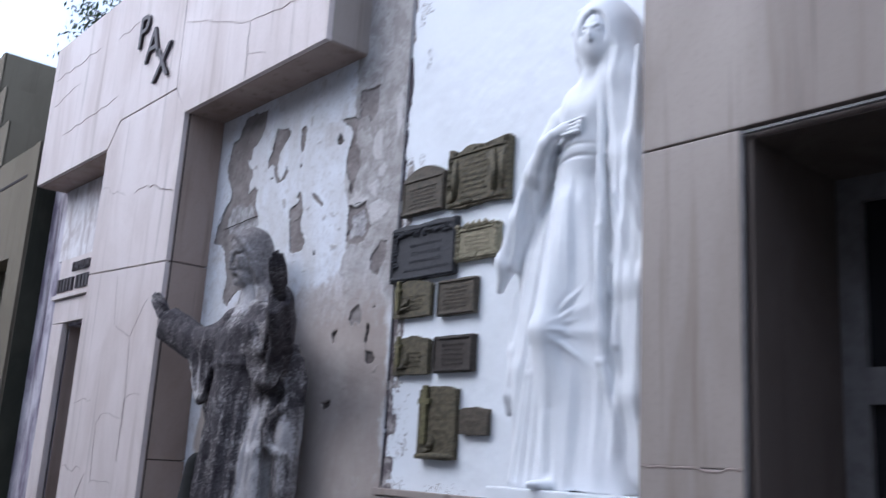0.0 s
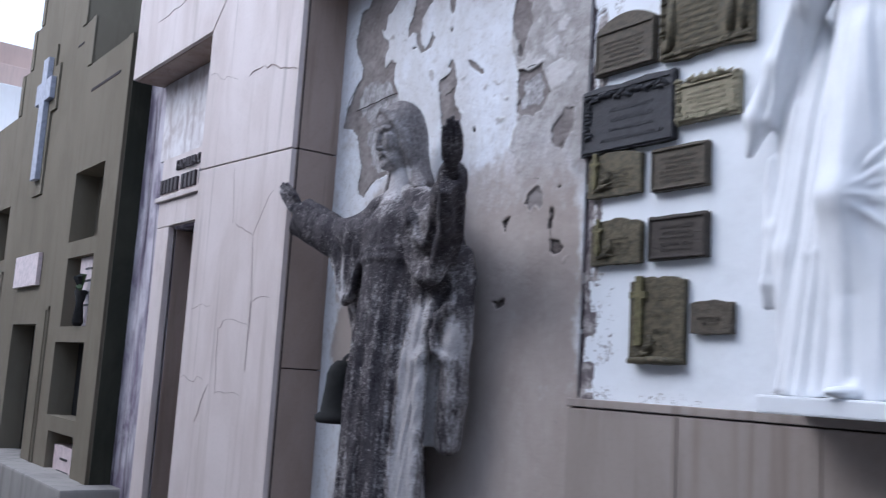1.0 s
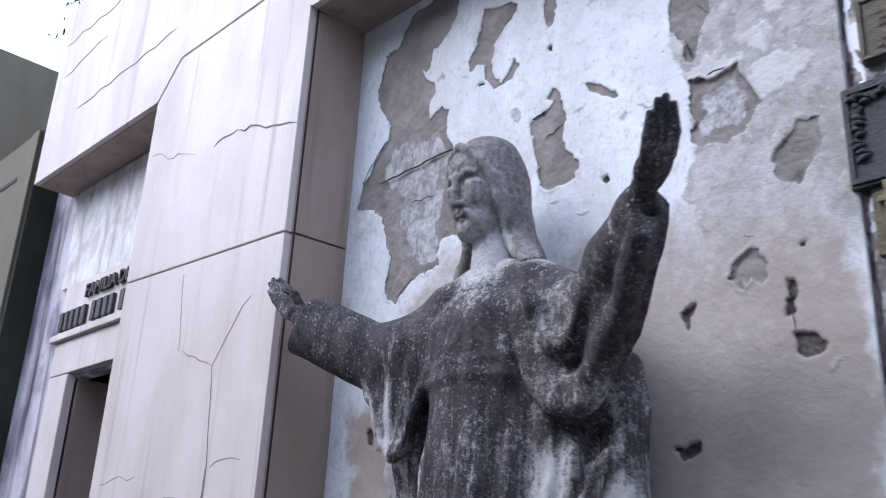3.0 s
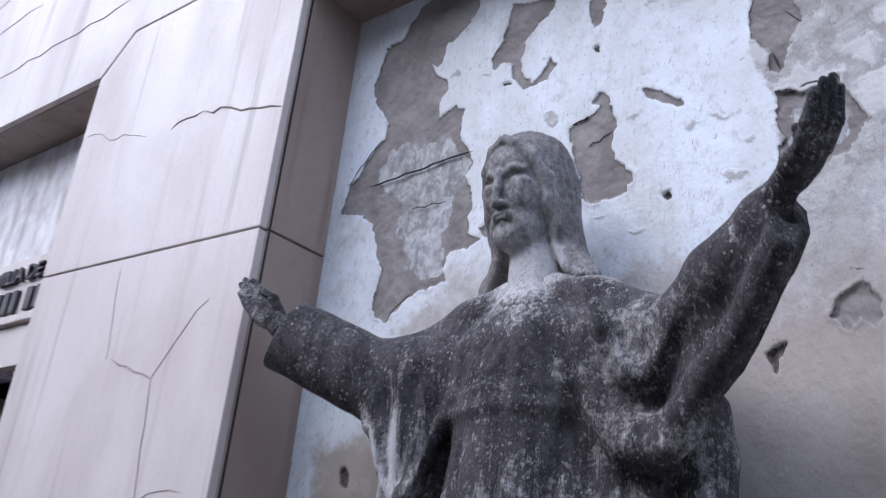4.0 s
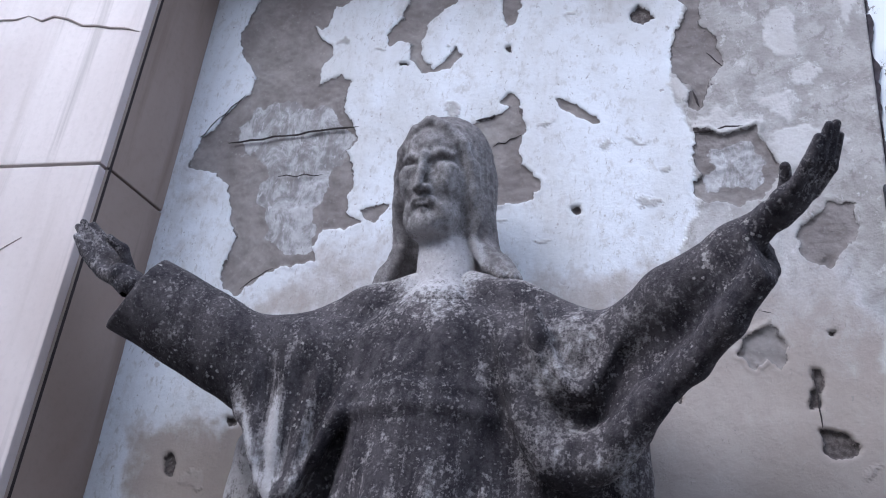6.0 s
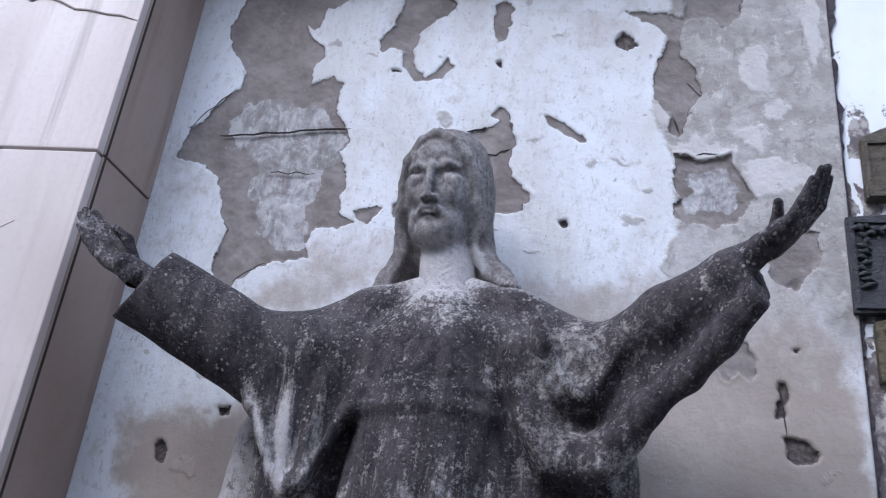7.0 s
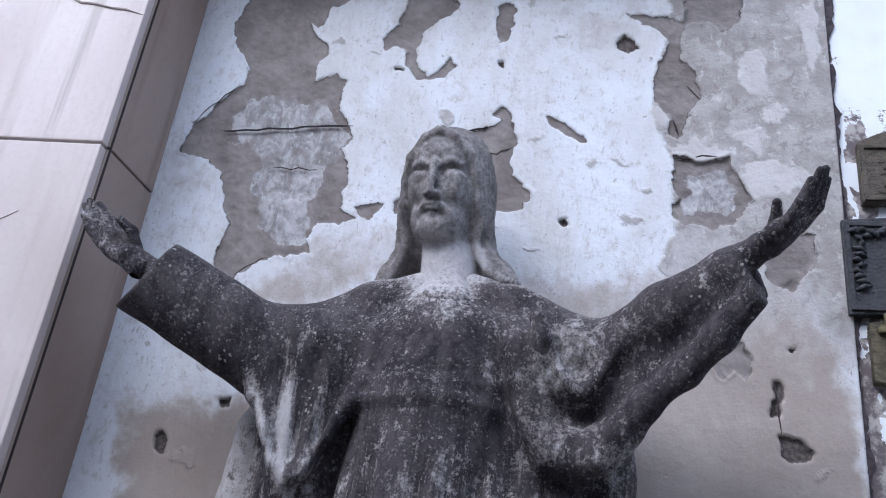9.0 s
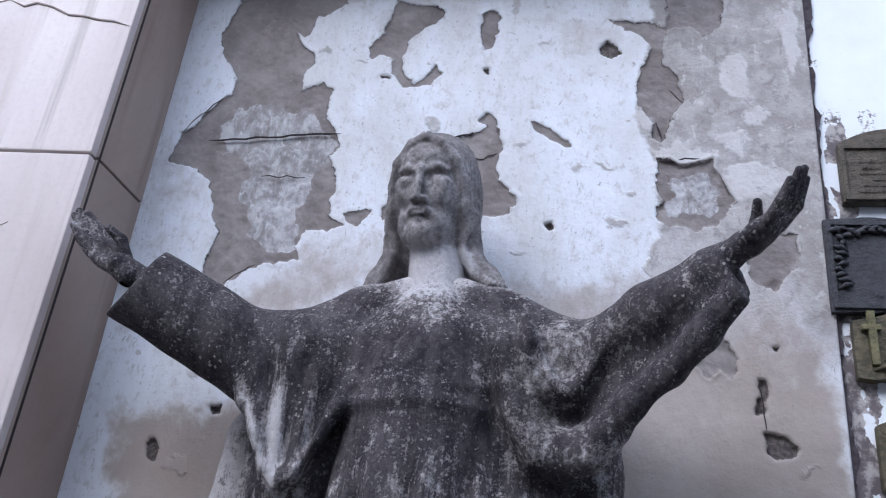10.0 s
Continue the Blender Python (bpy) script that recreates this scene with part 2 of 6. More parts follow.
def statue_stone():
    m = Mat("lichen_blackened_stone", 0.85, 0.0, 0.2)
    crust = m.attr("crust")
    big, mid, fine = m.noise(9, 5, 0.6), m.noise(62, 7, 0.78), m.noise(190, 4, 0.7)
    drip = m.noise(40, 6, 0.7, (1, 1, 0.07), 0.3)
    patch = m.math("ADD", m.math("MULTIPLY", mid, 0.40), m.math("ADD", m.math("MULTIPLY", big, 0.36), m.math("MULTIPLY", fine, 0.24)))
    runs = m.math("MULTIPLY", m.math("SUBTRACT", drip, 0.5), m.attr("runs"))
    level = m.math("ADD", m.math("MULTIPLY", m.math("SUBTRACT", patch, 0.5), m.math("MULTIPLY", m.attr("mottle"), 1.7)), m.math("MULTIPLY", crust, 0.5))
    level = m.math("ADD", m.math("ADD", level, runs), 0.25)
    pale = m.mix(m.ramp(mid, 0.35, 0.65), (0.50, 0.48, 0.485), (0.40, 0.375, 0.37))
    grey = m.mix(m.ramp(mid, 0.4, 0.6), (0.235, 0.215, 0.212), (0.165, 0.150, 0.148))
    black = m.mix(m.ramp(m.math("ADD", m.math("MULTIPLY", mid, 0.5), m.math("MULTIPLY", m.noise(17, 6, 0.7, (1, 1, 0.35), 0.4, 41.0), 0.5)), 0.40, 0.60), (0.021, 0.018, 0.023), (0.082, 0.072, 0.076))
    c = m.mix(m.ramp(level, 0.26, 0.46), pale, grey)
    c = m.mix(m.ramp(level, 0.46, 0.57), c, black)
    rough_part = m.ramp(m.attr("mottle"), 0.3, 0.9)
    # pale lichen: fine grains everywhere, round spots in colonies
    grain = m.math("MULTIPLY", m.ramp(m.noise(120, 5, 0.7, (1, 1, 1), 0, 31.0), 0.54, 0.64, 0, 0.6), m.math("MULTIPLY", rough_part, m.ramp(m.noise(11, 4, 0.6, (1, 1, 1), 0, 23.0), 0.38, 0.62, 0.1, 1.0)))
    c = m.mix(grain, c, (0.30, 0.28, 0.272))
    colony = m.ramp(m.noise(14, 5, 0.7, (1, 1, 1), 0, 7.0), 0.48, 0.62)
    dots = m.ramp(m.math("ADD", m.spots(74, 5.0), m.math("MULTIPLY", m.math("SUBTRACT", mid, 0.5), 1.9)), 0.08, 0.22, 0.8, 0.0)
    speck = m.math("MULTIPLY", m.math("MULTIPLY", dots, colony), rough_part)
    c = m.mix(speck, c, (0.43, 0.405, 0.385))
    pit = m.ramp(m.noise(130, 4, 0.7, (1, 1, 1), 0, 37.0), 0.60, 0.68, 0, 0.55)
    c = m.mix(pit, c, (0.05, 0.044, 0.045))
    return m.done(c, m.math("ADD", m.math("MULTIPLY", fine, 0.5), m.math("ADD", mid, speck)), 0.85, 0.005)


def metal_mat(name, dark, light, metal=0.35, rough=0.6):
    m = Mat(name, rough, metal, 0.4)
    mid, fine = m.noise(34, 6, 0.7, (1, 1, 1.8), 0.3), m.noise(140, 3)
    c = m.mix(m.ramp(mid, 0.38, 0.62), dark, light)
    c = m.mix(m.ramp(fine, 0.5, 0.8, 0, 0.4), c, dark)
    return m.done(c, m.math("ADD", mid, fine), 0.6, 0.006, m.ramp(mid, 0.3, 0.7, rough - 0.12, rough + 0.15))


def simple(name, colour, rough=0.7, metal=0.0, var=0.25, scale=18):
    m = Mat(name, rough, metal)
    n = m.noise(scale, 4)
    return m.done(m.mix(m.ramp(n, 0.35, 0.7), colour, tuple(c * (1 - var) for c in colour)), n, 0.2, 0.003)


STATUE = statue_stone()
MARY_WHITE = simple("thick_white_gloss_paint", (0.75, 0.765, 0.79), 0.5, 0.0, 0.06, 9)
BRONZE = metal_mat("brown_bronze", (0.058, 0.048, 0.036), (0.115, 0.098, 0.074))
BRONZE_GREEN = metal_mat("greenish_brass", (0.058, 0.050, 0.032), (0.138, 0.118, 0.076))
BRONZE_DARK = metal_mat("dark_bronze", (0.040, 0.033, 0.028), (0.072, 0.061, 0.052))
IRON = metal_mat("blackened_bronze", (0.032, 0.032, 0.036), (0.062, 0.062, 0.068))
BRASS_LIGHT = metal_mat("worn_yellow_brass", (0.19, 0.17, 0.11), (0.30, 0.27, 0.19))
OLIVE_BRASS = metal_mat("rubbed_olive_brass", (0.095, 0.084, 0.040), (0.185, 0.165, 0.085))
LETTER = simple("dark_metal_letters", (0.06, 0.05, 0.055), 0.5, 0.3)
JOINT = simple("dark_open_joint", (0.05, 0.04, 0.04), 0.95)
CRACK = simple("crack_dirt", (0.34, 0.28, 0.255), 0.95)
SEAM = simple("dirty_chipped_mortar", (0.085, 0.070, 0.078), 0.95, 0.0, 0.5, 60)
DOOR_PAINT = simple("grey_painted_iron", (0.17, 0.16, 0.16), 0.5, 0.1)
PINK_STONE = simple("pale_pink_polished_marble", (0.66, 0.55, 0.55), 0.35)
CROSS_PAINT = simple("blue_grey_painted_cross", (0.42, 0.44, 0.52), 0.6)
DARK_VOID = simple("black_and_void_shade", (0.02, 0.02, 0.02), 0.95)
BARK = simple("bark", (0.10, 0.075, 0.055), 0.9)
LEAF = simple("leaves", (0.05, 0.085, 0.03), 0.6, 0.0, 0.5, 3)
GLASS = Mat("dusty_dark_glass", 0.12, 0.0, 0.5).done((0.012, 0.012, 0.014, 1.0))


# ---- mesh helpers ----
def finish(bm, smooth=False, recalc=True):
    if recalc:
        bmesh.ops.recalc_face_normals(bm, faces=bm.faces)
    me = bpy.data.meshes.new("mesh")
    bm.to_mesh(me)
    bm.free()
    if smooth:
        me.polygons.foreach_set("use_smooth", [True] * len(me.polygons))
    return me


def part(name, bm, material, parent=None, label="", smooth=False):
    """Links a bmesh in world places as one mesh object, under a thing or a part where one is given."""
    me = bm if isinstance(bm, bpy.types.Mesh) else finish(bm, smooth)
    if not me.materials:
        me.materials.append(material)
    ob = new(name, me)
    if parent:
        ob.parent = parent
        if parent.type == "EMPTY":
            ob.matrix_parent_inverse = Matrix.Translation(-parent.location)
    if label:
        ob["label"] = label
    return ob


def base(name, x, y, z, label, category, group="", kind=""):
    ob = new(name)
    ob.location = (x, y, z)
    ob.empty_display_size = 0.1
    return tagged(ob, label, category, group, kind)


def box(x0, x1, y0, y1, z0, z1, bevel=0.0, bm=None):
    own = bmesh.new()
    bmesh.ops.create_cube(own, size=1.0)
    for v in own.verts:
        v.co = Vector(((x0 + x1) / 2 + v.co.x * (x1 - x0), (y0 + y1) / 2 + v.co.y * (y1 - y0), (z0 + z1) / 2 + v.co.z * (z1 - z0)))
    if bevel:
        bmesh.ops.bevel(own, geom=own.edges[:], offset=bevel, segments=2, affect="EDGES", profile=0.6)
    return merge(bm, own)


def merge(bm, own):
    if bm is None:
        return own
    me = bpy.data.meshes.new("tmp")
    own.to_mesh(me)
    own.free()
    bm.from_mesh(me)
    bpy.data.meshes.remove(me)
    return bm


def slab(poly, x0, x1, bevel=0.004, bm=None):
    """A plate with its outline in (y, z), from x0 to x1."""
    own = bmesh.new()
    low = [own.verts.new((x0, y, z)) for y, z in poly]
    high = [own.verts.new((x1, y, z)) for y, z in poly]
    own.faces.new(low)
    own.faces.new(high[::-1])
    for i in range(len(poly)):
        j = (i + 1) % len(poly)
        own.faces.new((low[i], high[i], high[j], low[j]))
    bmesh.ops.recalc_face_normals(own, faces=own.faces)
    if bevel:
        bmesh.ops.bevel(own, geom=own.edges[:], offset=bevel, segments=2, affect="EDGES", profile=0.6)
    return merge(bm, own)


def tube(points, radii, n=8, bm=None, flat=1.0):
    """A round bar along points; flat squeezes it along x."""
    own = bmesh.new()
    pts = [Vector(p) for p in points]
    rings = []
    for i, p in enumerate(pts):
        d = (pts[min(i + 1, len(pts) - 1)] - pts[max(i - 1, 0)]).normalized()
        a = d.cross(Vector((1, 0.03, 0.02))).normalized()
        b = d.cross(a).normalized()
        r = radii[i] if hasattr(radii, "__len__") else radii
        ring = []
        for k in range(n):
            o = a * (r * math.cos(2 * math.pi * k / n)) + b * (r * math.sin(2 * math.pi * k / n))
            o.x *= flat
            ring.append(own.verts.new(p + o))
        rings.append(ring)
    for r0, r1 in zip(rings, rings[1:]):
        for k in range(n):
            own.faces.new((r0[k], r0[(k + 1) % n], r1[(k + 1) % n], r1[k]))
    own.faces.new(rings[0][::-1])
    own.faces.new(rings[-1])
    return merge(bm, own)


def turned(cx, cy, profile, n=20, bm=None):
    """A turned body round the upright through (cx, cy): rows of (radius, z)."""
    own = bmesh.new()
    rings = [[own.verts.new((cx + r * math.cos(2 * math.pi * k / n), cy + r * math.sin(2 * math.pi * k / n), z)) for k in range(n)] for r, z in profile]
    for r0, r1 in zip(rings, rings[1:]):
        for k in range(n):
            own.faces.new((r0[k], r0[(k + 1) % n], r1[(k + 1) % n], r1[k]))
    own.faces.new(rings[0][::-1])
    own.faces.new(rings[-1])
    return merge(bm, own)


def cell_wall(ys, zs, solid, x0, x1):
    """An upright wall across x, of the cells between ys and zs that solid(y, z) keeps; openings go right through."""
    bm = bmesh.new()
    verts = {}

    def vert(x, j, k):
        key = (x, j, k)
        if key not in verts:
            verts[key] = bm.verts.new((x, ys[j], zs[k]))
        return verts[key]

    keep = {(j, k) for j in range(len(ys) - 1) for k in range(len(zs) - 1) if solid((ys[j] + ys[j + 1]) / 2, (zs[k] + zs[k + 1]) / 2)}
    for j, k in keep:
        for x in (x0, x1):
            bm.faces.new((vert(x, j, k), vert(x, j + 1, k), vert(x, j + 1, k + 1), vert(x, j, k + 1)))
        for dj, dk, a, b in ((-1, 0, (0, 0), (0, 1)), (1, 0, (1, 0), (1, 1)), (0, -1, (0, 0), (1, 0)), (0, 1, (0, 1), (1, 1))):
            if (j + dj, k + dk) not in keep:
                bm.faces.new((vert(x0, j + a[0], k + a[1]), vert(x0, j + b[0], k + b[1]), vert(x1, j + b[0], k + b[1]), vert(x1, j + a[0], k + a[1])))
    return bm


def lettering(text, size, y, z, x, depth=0.012, slant=0.0):
    """Raised letters on a wall that faces -x, starting at y and running towards smaller y."""
    cu = bpy.data.curves.new("text", "FONT")
    cu.body, cu.size, cu.extrude, cu.bevel_depth, cu.shear = text, size, depth / 2, 0.001, slant
    ob = bpy.data.objects.new("text", cu)
    scene.collection.objects.link(ob)
    me = bpy.data.meshes.new_from_object(ob.evaluated_get(bpy.context.evaluated_depsgraph_get()))
    bpy.data.objects.remove(ob)
    me.transform(Matrix(((0, 0, -1, x - depth / 2), (-1, 0, 0, y), (0, 1, 0, z), (0, 0, 0, 1))))
    return me


def wander(y0, z0, y1, z1, n=9, amp=0.012, seed=0, x=2.233):
    """A crooked line on a wall."""
    rng = random.Random(seed)
    pts = []
    for i in range(n):
        s = i / (n - 1)
        off = 0 if i in (0, n - 1) else rng.uniform(-amp, amp)
        pts.append((x, y0 + (y1 - y0) * s + off * 0.5, z0 + (z1 - z0) * s + off))
    return pts


def lattice(a, b, freq, seed):
    """Smooth value noise on arrays a, b, from -1 to 1."""
    rng = np.random.RandomState(seed)
    table = rng.uniform(-1, 1, (64, 64))
    p, q = a * freq + 100, b * freq + 100
    i, j = np.floor(p).astype(int), np.floor(q).astype(int)
    f, g = p - i, q - j
    f, g = f * f * (3 - 2 * f), g * g * (3 - 2 * g)
    at = lambda m, n: table[(i + m) % 64, (j + n) % 64]
    return (at(0, 0) * (1 - f) + at(1, 0) * f) * (1 - g) + (at(0, 1) * (1 - f) + at(1, 1) * f) * g


def fractal(a, b, freq, seed, octaves=4, gain=0.55):
    return sum(gain ** k * lattice(a, b, freq * 2 ** k, seed + k) for k in range(octaves))


def step(v, lo, hi):
    s = np.clip((v - lo) / (hi - lo), 0, 1)
    return s * s * (3 - 2 * s)


def relief_sheet(name, ys, zs, x, depth, masks, material, label, back_x):
    """A wall's skin whose surface stands at x plus depth(y, z), with its masks as attributes, and a rim back to back_x."""
    Y, Z = np.meshgrid(ys, zs, indexing="ij")
    X = x + depth(Y, Z)
    ny, nz = Y.shape
    co = np.stack([X, Y, Z], -1).reshape(-1, 3)
    idx = np.arange(ny * nz).reshape(ny, nz)
    faces = np.stack([idx[:-1, :-1], idx[:-1, 1:], idx[1:, 1:], idx[1:, :-1]], -1).reshape(-1, 4)
    ring = np.concatenate([idx[:, 0], idx[-1, 1:], idx[-2::-1, -1], idx[0, -2:0:-1]])
    rim = co[ring].copy()
    rim[:, 0] = back_x
    first = len(co)
    k = len(ring)
    nxt = (np.arange(k) + 1) % k
    side = np.stack([ring, ring[nxt], first + nxt, first + np.arange(k)], -1)
    me = bpy.data.meshes.new(name)
    me.from_pydata(np.concatenate([co, rim]).tolist(), [], np.concatenate([faces, side]).tolist())
    me.polygons.foreach_set("use_smooth", [True] * len(me.polygons))
    for key, fn in masks.items():
        a = me.attributes.new(key, "FLOAT", "POINT")
        a.data.foreach_set("value", np.concatenate([fn(Y, Z).reshape(-1), np.zeros(k)]).astype(np.float32))
    me.materials.append(material)
    ob = new(name, me)
    return tagged(ob, label, "wall", kind="structure")


# ---- solid shaping on a grid: smooth unions of round forms, drawn out as one skin ----
class Clay:
    def __init__(self, lo, hi, h):
        self.h, self.lo = h, np.array(lo, float)
        n = np.ceil((np.array(hi) - self.lo) / h).astype(int) + 1
        self.ax = [self.lo[i] + h * np.arange(n[i]) for i in range(3)]
        self.v = np.full(n, 1.0, np.float32)

    def window(self, lo, hi):
        s = []
        for i in range(3):
            a = int(np.clip(np.floor((lo[i] - self.lo[i]) / self.h), 0, len(self.ax[i])))
            b = int(np.clip(np.ceil((hi[i] - self.lo[i]) / self.h) + 1, 0, len(self.ax[i])))
            s.append(slice(a, b))
        g = np.meshgrid(*[self.ax[i][s[i]] for i in range(3)], indexing="ij", sparse=True)
        return tuple(s), g

    def blend(self, s, f, k, cut=False):
        v = self.v[s]
        if v.size == 0:
            return
        if cut:
            f = -f
            t = np.clip(0.5 - 0.5 * (f - v) / k, 0, 1)
            self.v[s] = v * t + f * (1 - t) + k * t * (1 - t)
        else:
            t = np.clip(0.5 + 0.5 * (v - f) / k, 0, 1)
            self.v[s] = v * (1 - t) + f * t - k * t * (1 - t)

    def egg(self, c, r, k=0.02, turn=None, cut=False):
        """An ellipsoid of centre c and half-axes r, turned by a 3 x 3 matrix."""
        big = max(r) + 3 * k + 0.02
        s, g = self.window([c[i] - big for i in range(3)], [c[i] + big for i in range(3)])
        d = [g[i] - c[i] for i in range(3)]
        if turn is not None:
            d = [sum(turn[j][i] * d[j] for j in range(3)) for i in range(3)]
        q = np.sqrt(sum((d[i] / r[i]) ** 2 for i in range(3)))
        q2 = np.sqrt(sum((d[i] / r[i] ** 2) ** 2 for i in range(3))) + 1e-6
        self.blend(s, q * (q - 1) / q2, k, cut)

    def bar(self, a, b, ra, rb, k=0.02, cut=False):
        """A round bar from a to b that tapers from ra to rb."""
        a, b = np.array(a, float), np.array(b, float)
        big = max(ra, rb) + 3 * k + 0.02
        s, g = self.window(np.minimum(a, b) - big, np.maximum(a, b) + big)
        d, ab = [g[i] - a[i] for i in range(3)], b - a
        t = np.clip(sum(d[i] * ab[i] for i in range(3)) / (ab @ ab), 0, 1)
        f = np.sqrt(sum((d[i] - t * ab[i]) ** 2 for i in range(3))) - (ra + (rb - ra) * t)
        self.blend(s, f, k, cut)

    def chain(self, pts, k=0.02, cut=False):
        """Bars through points (a, b, c, radius)."""
        for p, q in zip(pts, pts[1:]):
            self.bar(p[:3], q[:3], p[3], q[3], k, cut)

    def column(self, cd, cu, z0, z1, a, b, k=0.02):
        """An upright column about (cd, cu); a(z) and b(z) are its half-widths across and out."""
        s, g = self.window((self.ax[0][0], self.ax[1][0], z0 - 0.03), (self.ax[0][-1], self.ax[1][-1], z1 + 0.03))
        A, B = a(g[2]), b(g[2])
        f = (np.sqrt(((g[1] - cu) / A) ** 2 + ((g[0] - cd) / B) ** 2) - 1) * np.minimum(A, B)
        f = np.maximum(f, np.maximum(z0 - g[2], g[2] - z1))
        self.blend(s, f, k)

    def curtain(self, mid, half, low, top, u0, u1, k=0.02):
        """Hanging cloth between the sides u0 and u1 and the heights low(u) and top(u), half thick about the depth mid(u)."""
        s, g = self.window((self.ax[0][0], u0 - 0.1, 1.7), (self.ax[0][-1], u1 + 0.1, 2.5))
        f = np.abs(g[0] - mid(g[1])) - half
        f = np.maximum(np.maximum(f, 0.8 * (low(g[1]) - g[2])), 0.8 * (g[2] - top(g[1])))
        self.blend(s, np.maximum(f, np.maximum(u0 - g[1], g[1] - u1)), k)

    def fold(self, fn):
        """Adds fn(d, u, z) metres of skin where it is positive."""
        g = np.meshgrid(*self.ax, indexing="ij", sparse=True)
        self.v -= fn(*g).astype(np.float32)

    def skin(self):
        v = self.v
        ins = v < 0
        n = np.array(v.shape) - 1
        total, count = np.zeros((*n, 3), np.float32), np.zeros(n, np.float32)
        corner = lambda arr, o: arr[o[0]:o[0] + n[0], o[1]:o[1] + n[1], o[2]:o[2] + n[2]]
        for ax in range(3):
            for p in (0, 1):
                for q in (0, 1):
                    o = [0, 0, 0]
                    o[(ax + 1) % 3], o[(ax + 2) % 3] = p, q
                    e = list(o)
                    e[ax] = 1
                    va, vb = corner(v, o), corner(v, e)
                    hit = (va < 0) != (vb < 0)
                    t = np.where(hit, va / np.where(hit, va - vb, 1), 0)
                    count += hit
                    for i in range(3):
                        total[..., i] += hit * (t if i == ax else o[i])
        live = count > 0
        idx = np.full(n, -1, int)
        idx[live] = np.arange(live.sum())
        cells = np.argwhere(live)
        co = self.lo + self.h * (cells + total[live] / count[live][:, None])
        quads = []
        for ax in range(3):
            o1, o2 = (ax + 1) % 3, (ax + 2) % 3
            up = np.take(ins, range(1, v.shape[ax]), ax)
            dn = np.take(ins, range(0, v.shape[ax] - 1), ax)
            e = np.argwhere(up != dn)
            ok = (e[:, o1] > 0) & (e[:, o2] > 0) & (e[:, o1] < n[o1]) & (e[:, o2] < n[o2])
            e = e[ok]
            flip = dn[tuple(e.T)]
            def cell(p, q):
                c = e.copy()
                c[:, o1] -= p
                c[:, o2] -= q
                return idx[tuple(c.T)]
            f = np.stack([cell(1, 1), cell(0, 1), cell(0, 0), cell(1, 0)], -1)
            f[~flip] = f[~flip][:, ::-1]
            quads.append(f)
        f = np.concatenate(quads)
        return co, f[(f >= 0).all(1)]


def clay_mesh(name, clays, place, masks):
    """One mesh of several skins; place turns (d, u, z) into x, y, z."""
    cos, faces, n = [], [], 0
    for c in clays:
        co, f = c.skin()
        cos.append(co)
        faces.append(f + n)
        n += len(co)
    co = np.concatenate(cos)
    me = bpy.data.meshes.new(name)
    me.from_pydata(place(co).tolist(), [], np.concatenate(faces)[:, ::-1].tolist())
    me.polygons.foreach_set("use_smooth", [True] * len(me.polygons))
    for key, fn in masks.items():
        me.attributes.new(key, "FLOAT", "POINT").data.foreach_set("value", fn(*co.T).astype(np.float32))
    return me


# ---- the large structure: a row of tombs along a path, their fronts facing -x ----
WALL, FRONT = 2.49, 2.235     # the niche's back wall and the marble front

ground = part("ground", box(-60, 60, -60, 90, -0.3, 0.0), PAVING)
tagged(ground, "grey concrete paving of the cemetery path", "ground", kind="structure")
core = part("wall_core", cell_wall([-2.5, 0.27, 1.347, 6.45, 7.16, 7.66], [0.0, 2.455, 2.575, 4.7],
            lambda y, z: not ((0.27 < y < 1.347 and z < 2.575) or (6.45 < y < 7.16 and z < 2.455)), 2.53, 3.2), CONCRETE)
rear = part("wall_rear", box(3.2, 4.2, -2.5, 7.66, 0, 4.7), CONCRETE)
tagged(rear, "dark rear wall inside the tombs", "wall", kind="structure")
tagged(core, "solid masonry body behind the tomb fronts", "wall", kind="structure")
# out of view, added to keep low sky light off the tomb fronts
sky_blocker = part("wall_sky_blocker", box(-3.6, -3.2, -12, 26, 0, 5.6), CONCRETE)
tagged(sky_blocker, "unseen concrete wall across the path, added to block low sky", "wall", kind="structure")

# outlines of the peeled places of the niche wall, along it and up
PEELED, RUBBED, FLAKES, HOLLOWS, CREAM = [], [], [], [], []
PEELED.append([(4.871, 3.409), (4.909, 3.264), (4.885, 3.176), (4.828, 3.099), (4.836, 3.032), (4.921, 2.925), (4.957, 2.891), (4.970, 2.801), (4.869, 2.772), (4.816, 2.703), (4.801, 2.627), (4.772, 2.575), (4.778, 2.510), (4.789, 2.459), (4.735, 2.392), (4.718, 2.418), (4.662, 2.454), (4.620, 2.473), (4.528, 2.479), (4.547, 2.531), (4.520, 2.583), (4.476, 2.574), (4.421, 2.586), (4.462, 2.630), (4.476, 2.671), (4.459, 2.711), (4.473, 2.768), (4.492, 2.812), (4.460, 2.843), (4.488, 2.892), (4.529, 2.961), (4.514, 3.041), (4.546, 3.065), (4.611, 3.049), (4.617, 3.111), (4.584, 3.148), (4.599, 3.182), (4.641, 3.212), (4.667, 3.265), (4.614, 3.326), (4.555, 3.402)])    # left
PEELED.append([(4.731, 3.530), (4.779, 3.451), (4.832, 3.393), (4.638, 3.244), (4.602, 3.317), (4.533, 3.357), (4.491, 3.420), (4.484, 3.514), (4.589, 3.523)])    # left top
